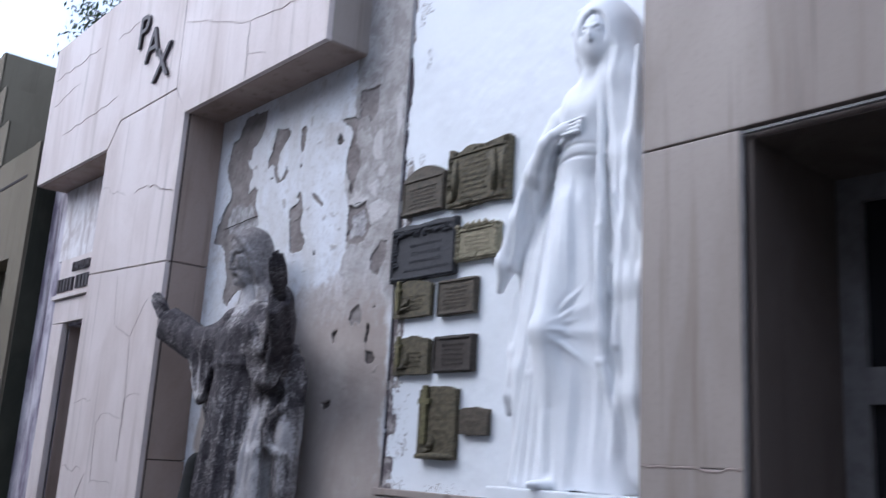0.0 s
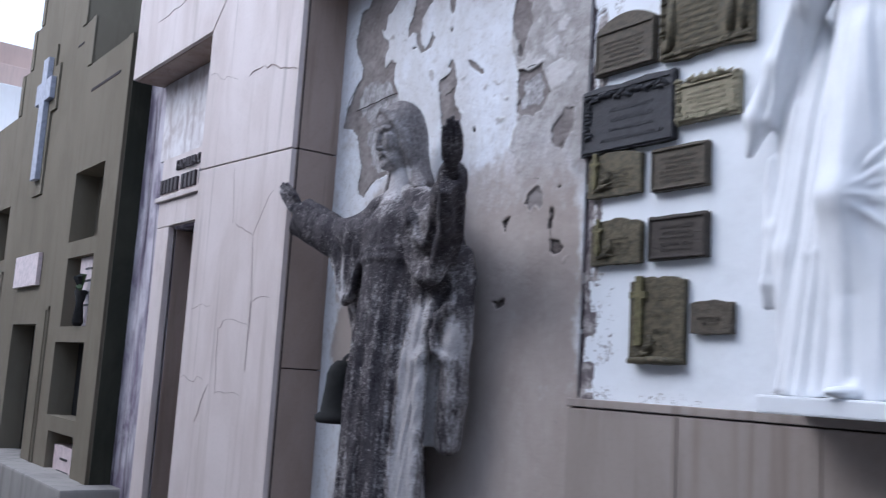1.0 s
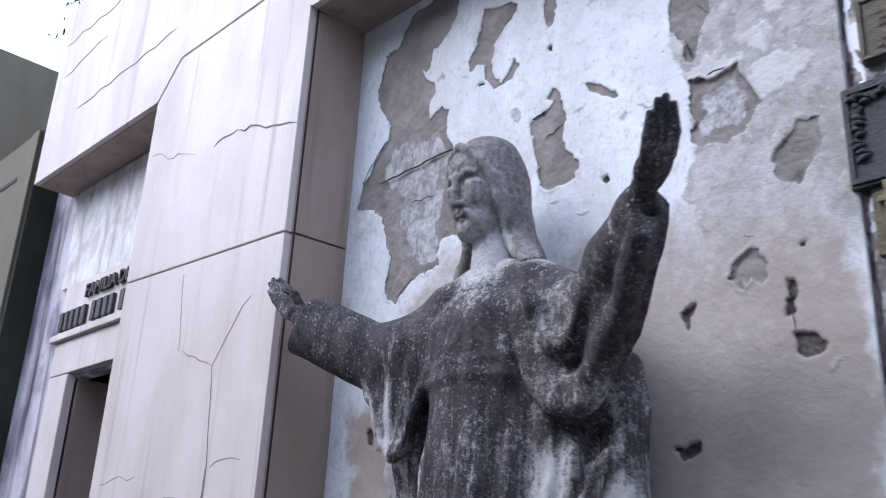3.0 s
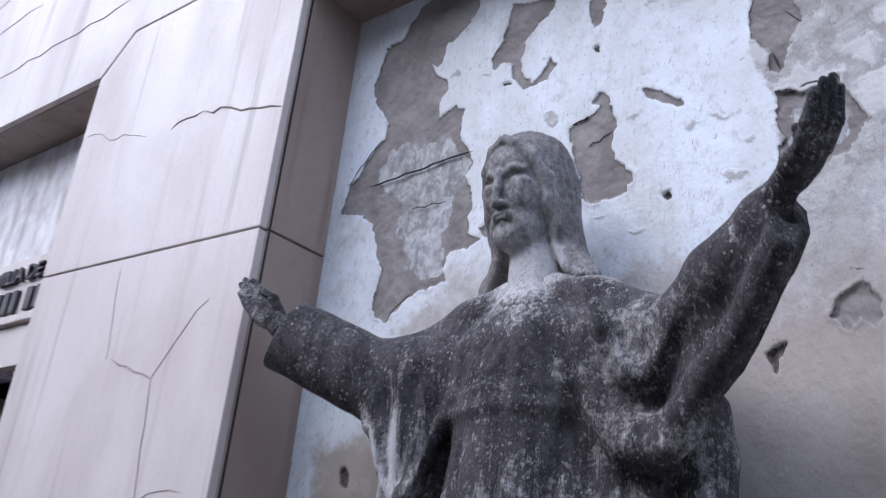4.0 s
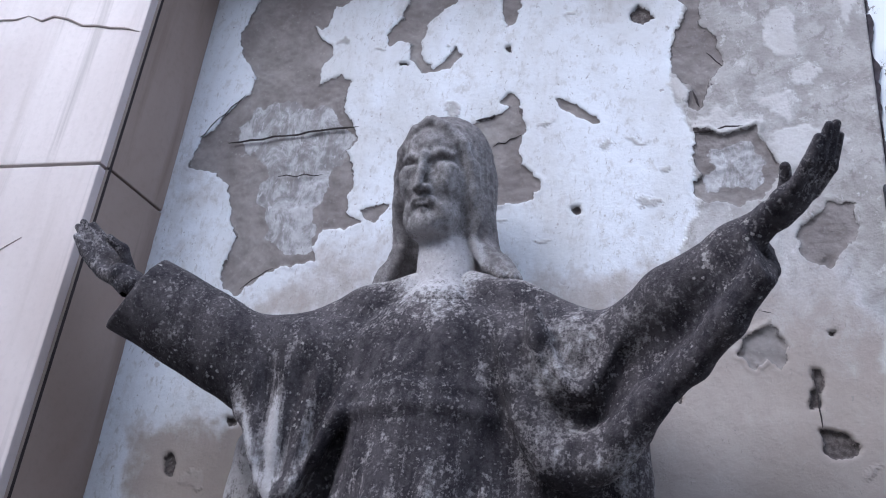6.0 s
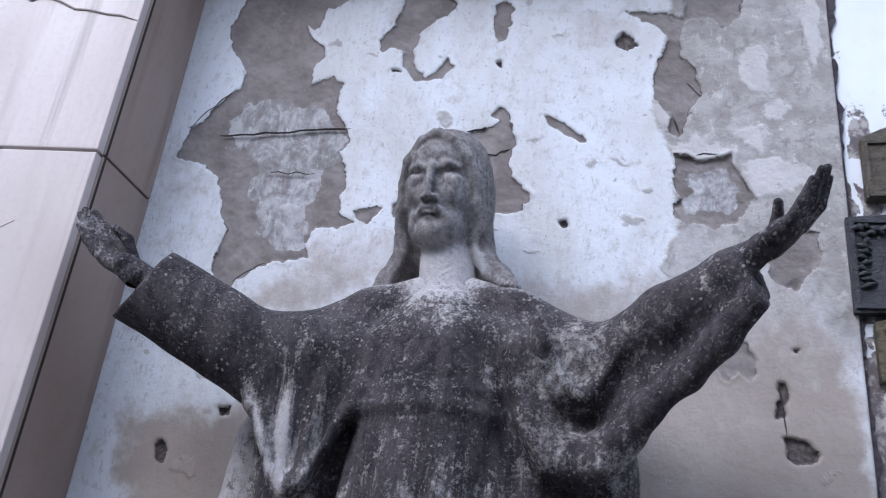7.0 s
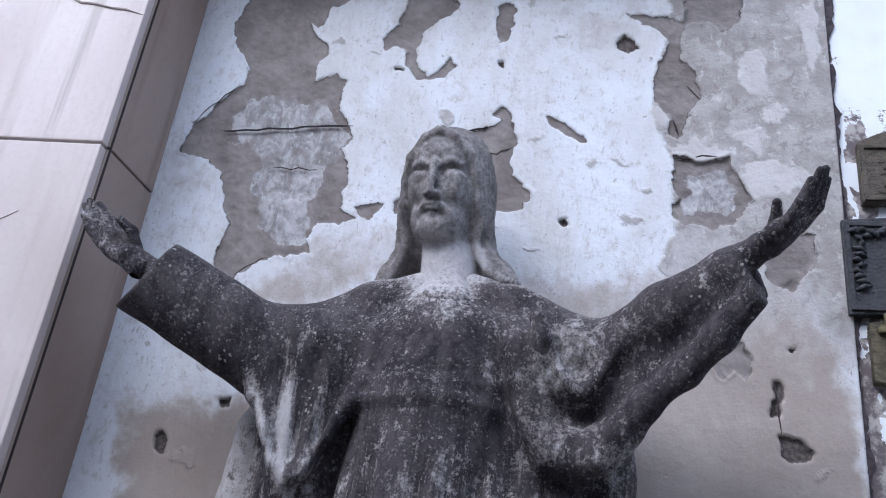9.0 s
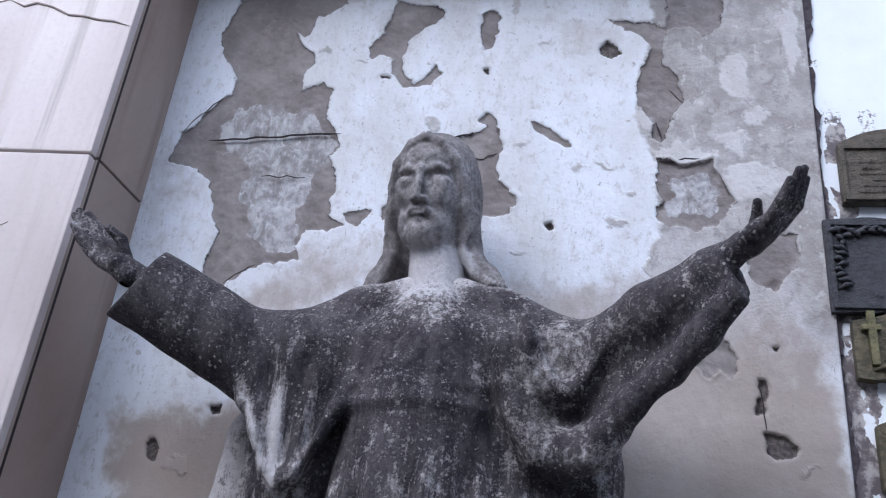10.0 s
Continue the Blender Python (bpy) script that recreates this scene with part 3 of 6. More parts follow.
PEELED.append([(4.368, 3.375), (4.251, 3.350), (4.210, 3.319), (4.246, 3.276), (4.300, 3.234), (4.318, 3.217), (4.318, 3.180), (4.325, 3.142), (4.310, 3.089), (4.278, 3.061), (4.249, 3.091), (4.227, 3.127), (4.204, 3.093), (4.237, 3.053), (4.285, 3.049), (4.329, 3.061), (4.352, 3.105), (4.352, 3.157), (4.384, 3.170), (4.427, 3.157), (4.428, 3.189), (4.394, 3.240), (4.381, 3.296)])    # crown
PEELED.append([(4.103, 3.244), (4.098, 3.304), (4.073, 3.320), (4.046, 3.294), (4.048, 3.231), (4.065, 3.186), (4.083, 3.169), (4.095, 3.211)])    # crown side
PEELED.append([(4.150, 2.869), (4.073, 2.883), (4.051, 2.906), (4.082, 2.930), (4.064, 2.952), (4.042, 2.945), (4.022, 2.897), (4.012, 2.824), (4.018, 2.774), (4.009, 2.735), (3.985, 2.704), (3.961, 2.667), (3.988, 2.630), (4.041, 2.616), (4.098, 2.633), (4.123, 2.736)])    # behind head
PEELED.append([(3.937, 2.922), (3.911, 2.918), (3.862, 2.876), (3.830, 2.855), (3.823, 2.832), (3.856, 2.842), (3.887, 2.863), (3.922, 2.894)])    # right of head
PEELED.append([(4.424, 2.626), (4.387, 2.646), (4.350, 2.642), (4.352, 2.616), (4.379, 2.593), (4.413, 2.604)])    # pair
PEELED.append([(4.323, 2.649), (4.293, 2.655), (4.287, 2.609), (4.315, 2.612)])    # square
PEELED.append([(3.731, 3.272), (3.623, 3.262), (3.575, 3.233), (3.585, 3.142), (3.591, 3.114), (3.546, 3.057), (3.533, 2.978), (3.562, 2.934), (3.585, 2.869), (3.598, 2.844), (3.628, 2.883), (3.605, 2.912), (3.656, 2.985), (3.656, 3.053), (3.633, 3.111), (3.621, 3.177), (3.654, 3.222), (3.693, 3.247)])    # seam
PEELED.append([(3.602, 2.788), (3.571, 2.787), (3.536, 2.776), (3.515, 2.783), (3.461, 2.798), (3.459, 2.767), (3.433, 2.718), (3.420, 2.675), (3.442, 2.626), (3.463, 2.602), (3.518, 2.587), (3.572, 2.598), (3.607, 2.621), (3.612, 2.650), (3.585, 2.666), (3.603, 2.714)])    # shelf
PEELED.append([(3.391, 2.513), (3.332, 2.586), (3.282, 2.575), (3.270, 2.521), (3.299, 2.460), (3.336, 2.423), (3.376, 2.439), (3.393, 2.468)])    # under palm
PEELED.append([(3.519, 2.261), (3.459, 2.300), (3.433, 2.263), (3.426, 2.222), (3.443, 2.197), (3.469, 2.225), (3.497, 2.202), (3.523, 2.227)])    # under sleeve
PEELED.append([(3.575, 3.379), (3.417, 3.375), (3.430, 3.231), (3.476, 3.204), (3.508, 3.236), (3.576, 3.225)])    # dark top
RUBBED.append([(4.840, 2.868), (4.837, 2.939), (4.811, 2.992), (4.733, 3.014), (4.637, 2.980), (4.552, 2.957), (4.516, 2.903), (4.485, 2.875), (4.494, 2.798), (4.533, 2.760), (4.539, 2.688), (4.545, 2.600), (4.538, 2.515), (4.576, 2.487), (4.625, 2.502), (4.679, 2.547), (4.710, 2.616), (4.737, 2.676), (4.718, 2.723), (4.749, 2.774), (4.822, 2.838)])    # left
RUBBED.append([(3.577, 2.731), (3.501, 2.766), (3.434, 2.709), (3.450, 2.636), (3.531, 2.609), (3.579, 2.632)])    # shelf
FLAKES.append([(3.424, 3.125), (3.368, 3.134), (3.363, 3.053), (3.379, 2.975), (3.411, 3.012), (3.441, 3.053)])
FLAKES.append([(3.378, 2.939), (3.342, 2.954), (3.318, 2.932), (3.331, 2.897), (3.366, 2.893)])
FLAKES.append([(3.417, 2.892), (3.384, 2.879), (3.401, 2.792), (3.430, 2.833), (3.446, 2.871)])
FLAKES.append([(3.673, 2.933), (3.643, 2.948), (3.605, 2.912), (3.626, 2.886), (3.643, 2.893)])
FLAKES.append([(3.605, 2.823), (3.557, 2.854), (3.506, 2.826), (3.456, 2.810), (3.462, 2.798), (3.521, 2.783), (3.602, 2.788)])
FLAKES.append([(3.271, 3.265), (3.226, 3.284), (3.224, 3.128), (3.252, 3.053), (3.271, 3.109)])
FLAKES.append([(3.446, 2.768), (3.350, 2.786), (3.270, 2.754), (3.300, 2.701), (3.395, 2.666), (3.421, 2.701)])
HOLLOWS.append([(3.764, 3.175), (3.739, 3.199), (3.704, 3.182), (3.697, 3.158), (3.725, 3.142), (3.756, 3.151)])
HOLLOWS.append([(3.377, 2.078), (3.340, 2.067), (3.309, 2.040), (3.327, 2.026), (3.353, 2.017), (3.371, 2.030)])
HOLLOWS.append([(4.826, 1.975), (4.811, 1.998), (4.787, 1.967), (4.785, 1.937), (4.816, 1.948)])
HOLLOWS.append([(3.389, 2.200), (3.372, 2.194), (3.377, 2.125), (3.388, 2.120)])
HOLLOWS.append([(3.355, 2.275), (3.336, 2.291), (3.334, 2.279), (3.348, 2.269)])
HOLLOWS.append([(3.889, 2.603), (3.867, 2.604), (3.861, 2.584), (3.876, 2.577)])
HOLLOWS.append([(4.086, 3.106), (4.064, 3.112), (4.067, 3.080)])
HOLLOWS.append([(4.683, 2.083), (4.652, 2.091), (4.652, 2.063), (4.672, 2.061)])
HOLLOWS.append([(4.384, 3.097), (4.356, 3.089), (4.349, 3.075), (4.375, 3.081)])
HOLLOWS.append([(3.695, 1.848), (3.625, 1.854), (3.629, 1.829), (3.677, 1.821)])
HOLLOWS.append([(3.664, 2.171), (3.616, 2.190), (3.628, 2.165), (3.636, 2.126), (3.662, 2.153)])
CREAM.append([(4.957, 2.069), (4.900, 2.040), (4.780, 2.058), (4.710, 2.045), (4.632, 2.053), (4.458, 2.036), (4.356, 1.509), (4.935, 1.449), (4.905, 1.738), (4.869, 1.884), (4.912, 1.949)])
CREAM.append([(4.516, 2.536), (4.359, 2.561), (4.261, 2.528), (4.261, 2.400), (4.400, 2.354), (4.653, 2.342), (4.710, 2.402), (4.615, 2.452)])
CREAM.append([(3.938, 2.437), (3.840, 2.426), (3.626, 2.488), (3.616, 2.615), (3.398, 2.590), (3.244, 2.387), (3.198, 2.072), (3.205, 1.532), (4.360, 1.404), (4.418, 2.123)])
SPOTS = [(4.209, 2.922, .021, .021), (4.24, 3.128, .010, .008), (3.955, 2.845, .018, .010), (3.735, 2.775, .022, .008), (3.83, 2.765, .012, .010), (4.75, 1.951, .03, .026),
         (4.75, 2.16, .016, .016), (3.92, 3.20, .012, .009), (3.70, 2.60, .02, .012), (3.66, 2.70, .015, .010), (4.05, 2.57, .010, .006), (3.95, 2.52, .022, .006),
         (4.56, 3.20, .012, .010), (4.45, 3.15, .018, .006), (3.30, 1.99, .02, .012), (4.00, 3.33, .012, .010)]


def outside(rows, Y, Z, wobble, freq=11):
    """Metres outside the nearest of the outlines, negative within, with a ragged edge."""
    Y, Z = Y + wobble * fractal(Y, Z, freq, 11, 5, 0.65), Z + wobble * fractal(Y, Z, freq, 31, 5, 0.65)
    out = np.full(Y.shape, 0.2)
    for ring in rows:
        lo, hi = np.min(ring, 0) - 0.08, np.max(ring, 0) + 0.08
        near = (Y > lo[0]) & (Y < hi[0]) & (Z > lo[1]) & (Z < hi[1])
        y, z = Y[near], Z[near]
        best, inside = np.full(y.shape, 0.04), np.zeros(y.shape, bool)
        for (ya, za), (yb, zb) in zip(ring, ring[1:] + ring[:1]):
            ey, ez = yb - ya, zb - za
            t = np.clip(((y - ya) * ey + (z - za) * ez) / (ey * ey + ez * ez + 1e-9), 0, 1)
            best = np.minimum(best, (y - ya - t * ey) ** 2 + (z - za - t * ez) ** 2)
            if ez != 0:
                inside ^= ((za > z) != (zb > z)) & (y < ya + ey * (z - za) / ez)
        out[near] = np.minimum(out[near], np.where(inside, -1, 1) * np.sqrt(best))
    return out


def nearest(rows, Y, Z, wobble):
    """Metres outside the nearest of the ellipses, with a ragged edge."""
    wy, wz = wobble * fractal(Y, Z, 11, 11, 5, 0.65), wobble * fractal(Y, Z, 11, 31, 5, 0.65)
    out = np.full(Y.shape, 9.0)
    for cy, cz, ry, rz in rows:
        q = np.sqrt(((Y + wy - cy) / ry) ** 2 + ((Z + wz - cz) / rz) ** 2)
        out = np.minimum(out, (q - 1) * min(ry, rz))
    return out


def bare_field(Y, Z):
    """Metres outside the nearest bare place, negative inside it."""
    return np.clip(outside(PEELED, Y, Z, 0.007, 26), -0.05, 0.05)


def bare_mask(Y, Z):
    return step(-bare_field(Y, Z), -0.002, 0.004)


def scraped_mask(Y, Z):
    return step(-outside(RUBBED, Y, Z, 0.02), -0.012, 0.02)


def wash_mask(Y, Z):
    """The grey-washed strip beside the white panel, and scuffs."""
    edge = np.interp(Z, (2.20, 2.48, 2.61, 2.78, 2.88, 3.0, 3.11, 3.25, 3.6), (3.52, 3.63, 3.60, 3.60, 3.63, 3.66, 3.63, 3.61, 3.62))
    strip = step(edge + 0.012 * fractal(Y, Z, 14, 5, 5, 0.65) - Y, -0.006, 0.006)
    strip = strip * step(Z + 0.08 * fractal(Y, Z, 6, 43), 2.22, 2.42)
    return np.maximum(strip, 0.8 * step(-nearest(SPOTS, Y, Z, 0.02), -0.004, 0.004))


def flake_mask(Y, Z):
    return step(-outside(FLAKES, Y, Z, 0.010, 22), -0.002, 0.003)


def cream_mask(Y, Z):
    field = step(-outside(CREAM, Y, Z, 0.03), -0.05, 0.05)
    patch = step(fractal(Y, Z, 5, 55), 0.35, 0.8) * 0.40
    under = step(1.75 - Z, 0, 0.3) * step(4.5 - Y, 0, 0.1)
    return np.clip(np.maximum.reduce([field * np.interp(Z, (2.15, 2.5), (1.0, 0.52)), patch, under]), 0, 1)


def hole_field(Y, Z):
    return np.clip(outside(HOLLOWS, Y, Z, 0.006, 30), -0.05, 0.05)


def hole_mask(Y, Z):
    return step(-hole_field(Y, Z), -0.003, 0.004)


def niche_depth(Y, Z):
    """Recessed bare places, with the plaster's torn rim lifting off around them."""
    sd = bare_field(Y, Z)
    bare = step(-sd, -0.002, 0.003)
    curl = step(fractal(Y, Z, 9, 23), 0.1, 0.5) * step(0.014 - sd, 0, 0.013) * (1 - bare)
    rough = 0.0022 * bare * fractal(Y, Z, 30, 61, 4, 0.7)
    return 0.006 * bare + 0.012 * hole_mask(Y, Z) - 0.004 * curl + rough - 0.002 * flake_mask(Y, Z) + 0.0007 * fractal(Y, Z, 25, 8) + 0.004 * fractal(Y, Z, 2, 3)


zs = np.concatenate([np.arange(0, 1.0, 0.1), np.arange(1.0, 1.7, 0.01), np.arange(1.7, 3.6, 0.005), np.arange(3.6, 4.71, 0.05)])
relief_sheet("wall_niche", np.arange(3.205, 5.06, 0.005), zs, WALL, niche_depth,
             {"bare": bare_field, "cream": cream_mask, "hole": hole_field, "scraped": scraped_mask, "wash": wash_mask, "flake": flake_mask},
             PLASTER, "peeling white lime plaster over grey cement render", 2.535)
niche_wall = bpy.data.objects["wall_niche"]
# dark tubes: cracks, and overhang shadow along peeled patches' upper edges
for i, (y0, z0, y1, z1, n) in enumerate(((4.86, 2.868, 4.47, 2.887, 12), (4.15, 3.045, 3.86, 3.03, 9), (4.68, 2.745, 4.55, 2.742, 6), (3.602, 2.789, 3.46, 2.80, 7), (4.15, 2.871, 4.075, 2.885, 6),
                                         (3.605, 2.91, 3.59, 2.86, 5), (3.50, 2.34, 3.42, 2.31, 5), (4.962, 2.89, 4.84, 3.03, 8), (4.72, 2.415, 4.64, 2.47, 6), (3.385, 2.20, 3.375, 2.08, 7),
                                         (3.57, 3.02, 3.53, 2.97, 5), (4.02, 2.82, 4.09, 2.79, 6), (3.985, 2.70, 3.955, 2.665, 5), (4.07, 3.17, 4.095, 3.12, 4), (3.42, 2.66, 3.30, 2.72, 7))):
    part("crack", tube(wander(y0, z0, y1, z1, n, 0.005, 60 + i, WALL + 0.001), [0.0006 if k in (0, n - 1) else (0.0028, 0.0007, 0.0016, 0.0034, 0.0038, 0.0030)[min(i, 5)] * (1 if i < 6 else 0.5) for k in range(n)], 5), JOINT, niche_wall)


def chip_mask(Y, Z):
    edge = 3.205 - Y + 0.02 * fractal(Y, Z, 10, 17)
    line = step(0.030 - np.abs(edge - 0.050), 0, 0.012) * step(fractal(Y, Z, 12, 19), -0.30, 0.10) * step(3.1 - Z, 0, 0.3)
    seam = 1.3 * step(0.020 - edge, 0, 0.008) * step(fractal(Y, Z, 8, 29), -0.7, -0.2)
    low = step(1.55 - Z + 0.02 * fractal(Y, Z, 14, 37), 0, 0.02) * step(fractal(Y, Z, 16, 39), 0.0, 0.4) * 0.5
    strip = 0.9 * step(0.022 - np.abs(edge - 0.016), 0, 0.008) * step(2.48 - Z + 0.2 * fractal(Y, Z, 5, 13), 0, 0.1)
    spots = 0.55 * step(fractal(Y, Z, 14, 47, 3), 0.1, 0.6) * step(3.205 - Y, 0, 0.02) * step(Y - 2.98, 0, 0.1)
    patch = step(-nearest([(3.08, 1.80, .05, .16), (3.12, 2.15, .03, .06), (2.90, 2.15, .05, .02)], Y, Z, 0.05), 0, 0.01) * 0.42
    return np.clip(np.maximum.reduce([line, seam, strip, low, spots, patch]), 0, 1)


relief_sheet("wall_white_panel", np.arange(1.70, 3.2045, 0.0075), np.concatenate([np.arange(1.47, 3.4, 0.0075), np.arange(3.4, 4.71, 0.05)]), WALL + 0.012,
             lambda Y, Z: 0.002 * fractal(Y, Z, 6, 3), {"chip": chip_mask}, WHITE_PANEL,
             "white painted wall panel with chipped edges", 2.535)

# dirty chipped mortar along the panel's edge beside the niche
panel, rng = bpy.data.objects["wall_white_panel"], random.Random(8)
z = 1.50
while z < 3.35:
    n = rng.randint(14, 34)
    inner, wide = [], rng.uniform(0.004, 0.012)
    for k in range(n):
        wide = min(max(wide + rng.uniform(-0.006, 0.006), 0.003), 0.024)
        inner.append((3.2030 - wide * math.sin(math.pi * (k + 0.6) / (n + 0.2)) ** 0.4, z + 0.011 * k))
    part("mortar_seam", slab([(3.2035, z + 0.011 * (n - 1)), (3.2035, z)] + inner, WALL + 0.006, WALL + 0.016, 0), SEAM, panel)
    z += 0.011 * n + rng.uniform(0.0, 0.05)

# marble wainscot under the white panel
wain = base("wainscot", 2.48, 2.4, 0, "grey marble wainscot slabs under the white panel", "wall cladding", kind="structure")
part("top_slab", box(2.470, 2.53, 1.716, 3.235, 1.462, 1.490, 0.004), MARBLE_GREY, wain)
for y0, y1 in ((2.752, 3.235), (2.262, 2.748), (1.716, 2.258)):
    part("marble_panel", box(2.476, 2.53, y0, y1, 0.0, 1.457, 0.004), MARBLE_GREY, wain)

# marble door surround of the next tomb
sur = base("door_surround", 2.4, 0.8, 0, "grey-beige streaked marble surround of a tomb doorway", "door surround", kind="structure")
for y0, y1, z0, z1 in ((1.367, 1.708, 0.0, 1.6315), (1.367, 1.708, 1.6335, 2.592), (-0.05, 0.27, 0.0, 1.629), (-0.05, 0.27, 1.635, 2.592)):
    part("marble_panel", box(2.28, 2.533, y0, y1, z0, z1, 0.005), MARBLE_GREY, sur)
part("lintel_slab", box(2.28, 2.533, 0.60, 1.708, 2.598, 4.7, 0.005), MARBLE_GREY, sur)
part("lintel_slab", box(2.28, 2.533, -0.60, 0.596, 2.598, 4.7, 0.005), MARBLE_GREY, sur)
part("jamb_panel", box(2.30, 2.84, 1.335, 1.365, 0.0, 2.59, 0.003), MARBLE_JAMB_SHADE, sur)
part("soffit_panel", box(2.30, 2.84, 0.27, 1.334, 2.560, 2.594, 0.003), MARBLE_JAMB_SHADE, sur)
part("crack", tube(wander(1.705, 1.633, 1.37, 1.630, 10, 0.007, 3, 2.2805), 0.0035, 5), CRACK, sur)
part("metal_edge", tube([(2.283, 1.360, 0.0), (2.283, 1.360, 2.585)], 0.007, 6), DOOR_PAINT, sur)
part("metal_edge", tube([(2.283, 1.360, 2.580), (2.283, 0.28, 2.580)], 0.007, 6), DOOR_PAINT, sur)

door = base("door_1", 2.62, 0.8, 0, "grey painted iron tomb door with dark glass panes", "door", kind="structure")
ys, zs2 = [0.28, 0.38, 0.77, 0.85, 1.255, 1.334], [0.0, 0.35, 1.0, 1.12, 1.85, 1.96, 2.48, 2.559]
part("leaf", cell_wall(ys, zs2, lambda y, z: not ((0.38 < y < 0.77 or 0.85 < y < 1.255) and (0.35 < z < 1.0 or 1.12 < z < 1.85 or 1.96 < z < 2.48)), 2.79, 2.835), DOOR_PAINT, door)
for y0, y1 in ((0.38, 0.77), (0.85, 1.255)):
    for z0, z1 in ((0.35, 1.0), (1.12, 1.85), (1.96, 2.48)):
        part("pane", box(2.818, 2.824, y0 - .003, y1 + .003, z0 - .003, z1 + .003), GLASS, door)

# ---- the marble-faced family tomb with the open niche ----
tomb = base("marble_front", 2.4, 5.6, 0, "pale pink marble facing slabs of a family tomb, cracked and streaked", "tomb front", kind="structure")
FACE = [
    ("pillar_slab", [(5.036, 0.0), (6.22, 0.0), (6.22, 2.700), (5.036, 2.650)]),
    ("pillar_slab", [(5.036, 2.658), (6.22, 2.708), (6.22, 3.585), (6.045, 3.760), (5.205, 3.760), (5.036, 3.585)]),
    ("lintel_slab", [(3.545, 3.568), (5.028, 3.568), (5.196, 3.766), (5.215, 4.78), (3.545, 4.78)]),
    ("lintel_slab", [(5.203, 3.770), (6.052, 3.770), (6.225, 3.597), (7.665, 3.597), (7.665, 4.78), (5.222, 4.78)]),
]
for name, poly in FACE:
    part(name, slab(poly, FRONT, 2.27, 0.004), MARBLE, tomb)
part("backing", slab([(5.05, 0.0), (6.20, 0.0), (6.20, 3.6), (7.66, 3.61), (7.66, 4.76), (3.56, 4.76), (3.56, 3.585), (5.05, 3.585)], 2.272, 2.62, 0.0), JOINT, tomb)
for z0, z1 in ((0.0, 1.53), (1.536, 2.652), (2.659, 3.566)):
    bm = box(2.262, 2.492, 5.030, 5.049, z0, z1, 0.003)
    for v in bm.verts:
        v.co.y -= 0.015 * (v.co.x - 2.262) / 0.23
    part("reveal_panel", bm, MARBLE_BROWN_SHADE, tomb)
part("soffit_panel", box(2.262, 2.492, 3.556, 5.028, 3.566, 3.584, 0.003), MARBLE_BROWN_SHADE, tomb)
part("end_panel", box(2.262, 2.492, 3.545, 3.559, 3.57, 4.76, 0.003), MARBLE_GREY, tomb)
part("soffit_panel", box(2.262, 2.47, 6.225, 7.655, 3.592, 3.609, 0.003), MARBLE_BROWN_SHADE, tomb)
part("reveal_panel", box(2.262, 2.47, 6.201, 6.216, 0.0, 3.59, 0.003), MARBLE_BROWN_SHADE, tomb)
part("edge_joint", box(2.2655, 2.274, 5.0285, 5.0345, 0.0, 3.565), JOINT, tomb, "dark open corner joint")
CRACKS = [(5.62, 3.165, 5.45, 3.19, 5), (5.45, 3.19, 5.04, 3.075, 9), (6.18, 3.30, 5.77, 3.18, 9), (5.63, 2.317, 5.40, 2.228, 6), (5.40, 2.228, 5.33, 1.70, 9),
          (5.40, 2.228, 5.20, 2.45, 6), (5.71, 2.64, 5.66, 2.32, 6), (7.24, 3.935, 6.16, 3.975, 12), (7.60, 4.49, 6.65, 4.494, 10), (4.33, 3.575, 4.34, 3.93, 7),
          (4.34, 3.93, 3.83, 3.875, 7), (5.18, 4.21, 4.36, 3.93, 9), (4.33, 3.73, 4.12, 3.67, 5), (5.95, 1.2, 5.8, 1.42, 5),
          (7.55, 4.25, 7.0, 4.30, 6), (6.3, 4.45, 5.95, 4.47, 5), (5.355, 1.87, 5.35, 1.50, 8), (6.144, 1.849, 5.86, 1.866, 6), (5.741, 1.733, 5.642, 1.781, 4),
          (5.642, 1.781, 5.377, 1.751, 6), (5.706, 1.373, 5.394, 1.377, 6), (5.735, 1.735, 5.70, 1.37, 7), (6.207, 1.443, 5.878, 1.441, 6), (5.329, 1.869, 5.145, 1.884, 5)]
for i, (y0, z0, y1, z1, n) in enumerate(CRACKS):
    part("crack", tube(wander(y0, z0, y1, z1, n, 0.018, i, 2.2345), [0.001 if k in (0, n - 1) else ((0.0035, 0.0040, 0.0016, 0.0026, 0.0018, 0.0014, 0.0012)[i] if i < 7 else (0.0026 if i < 17 else 0.0016)) for k in range(n)], 5), CRACK, tomb)

# the second, shallow niche with its low doorway
back2 = part("wall_doorway", cell_wall([6.19, 6.45, 7.16, 7.40, 7.95], [0.0, 2.455, 4.0], lambda y, z: not (6.45 < y < 7.16 and z < 2.455), 2.475, 2.72), STAINED)
tagged(back2, "whitewashed wall with purple-black mildew stains beside a doorway", "wall", kind="structure")
frame2 = base("doorway_1", 2.45, 6.9, 0, "narrow doorway framed in pale marble under a family inscription", "doorway", kind="structure")
part("jamb", box(2.43, 2.49, 7.16, 7.39, 0.0, 2.47, 0.005), MARBLE, frame2)
part("head", box(2.43, 2.49, 6.22, 7.39, 2.475, 2.655, 0.005), MARBLE, frame2)
part("ledge", box(2.405, 2.49, 6.22, 7.425, 2.660, 2.695, 0.006), MARBLE, frame2)
part("inscription_panel", box(2.445, 2.49, 6.22, 7.43, 2.70, 2.985, 0.003), MARBLE, frame2)
part("upper_panel", box(2.455, 2.49, 6.22, 7.53, 2.99, 3.585, 0.003), WHITEWASH, frame2)
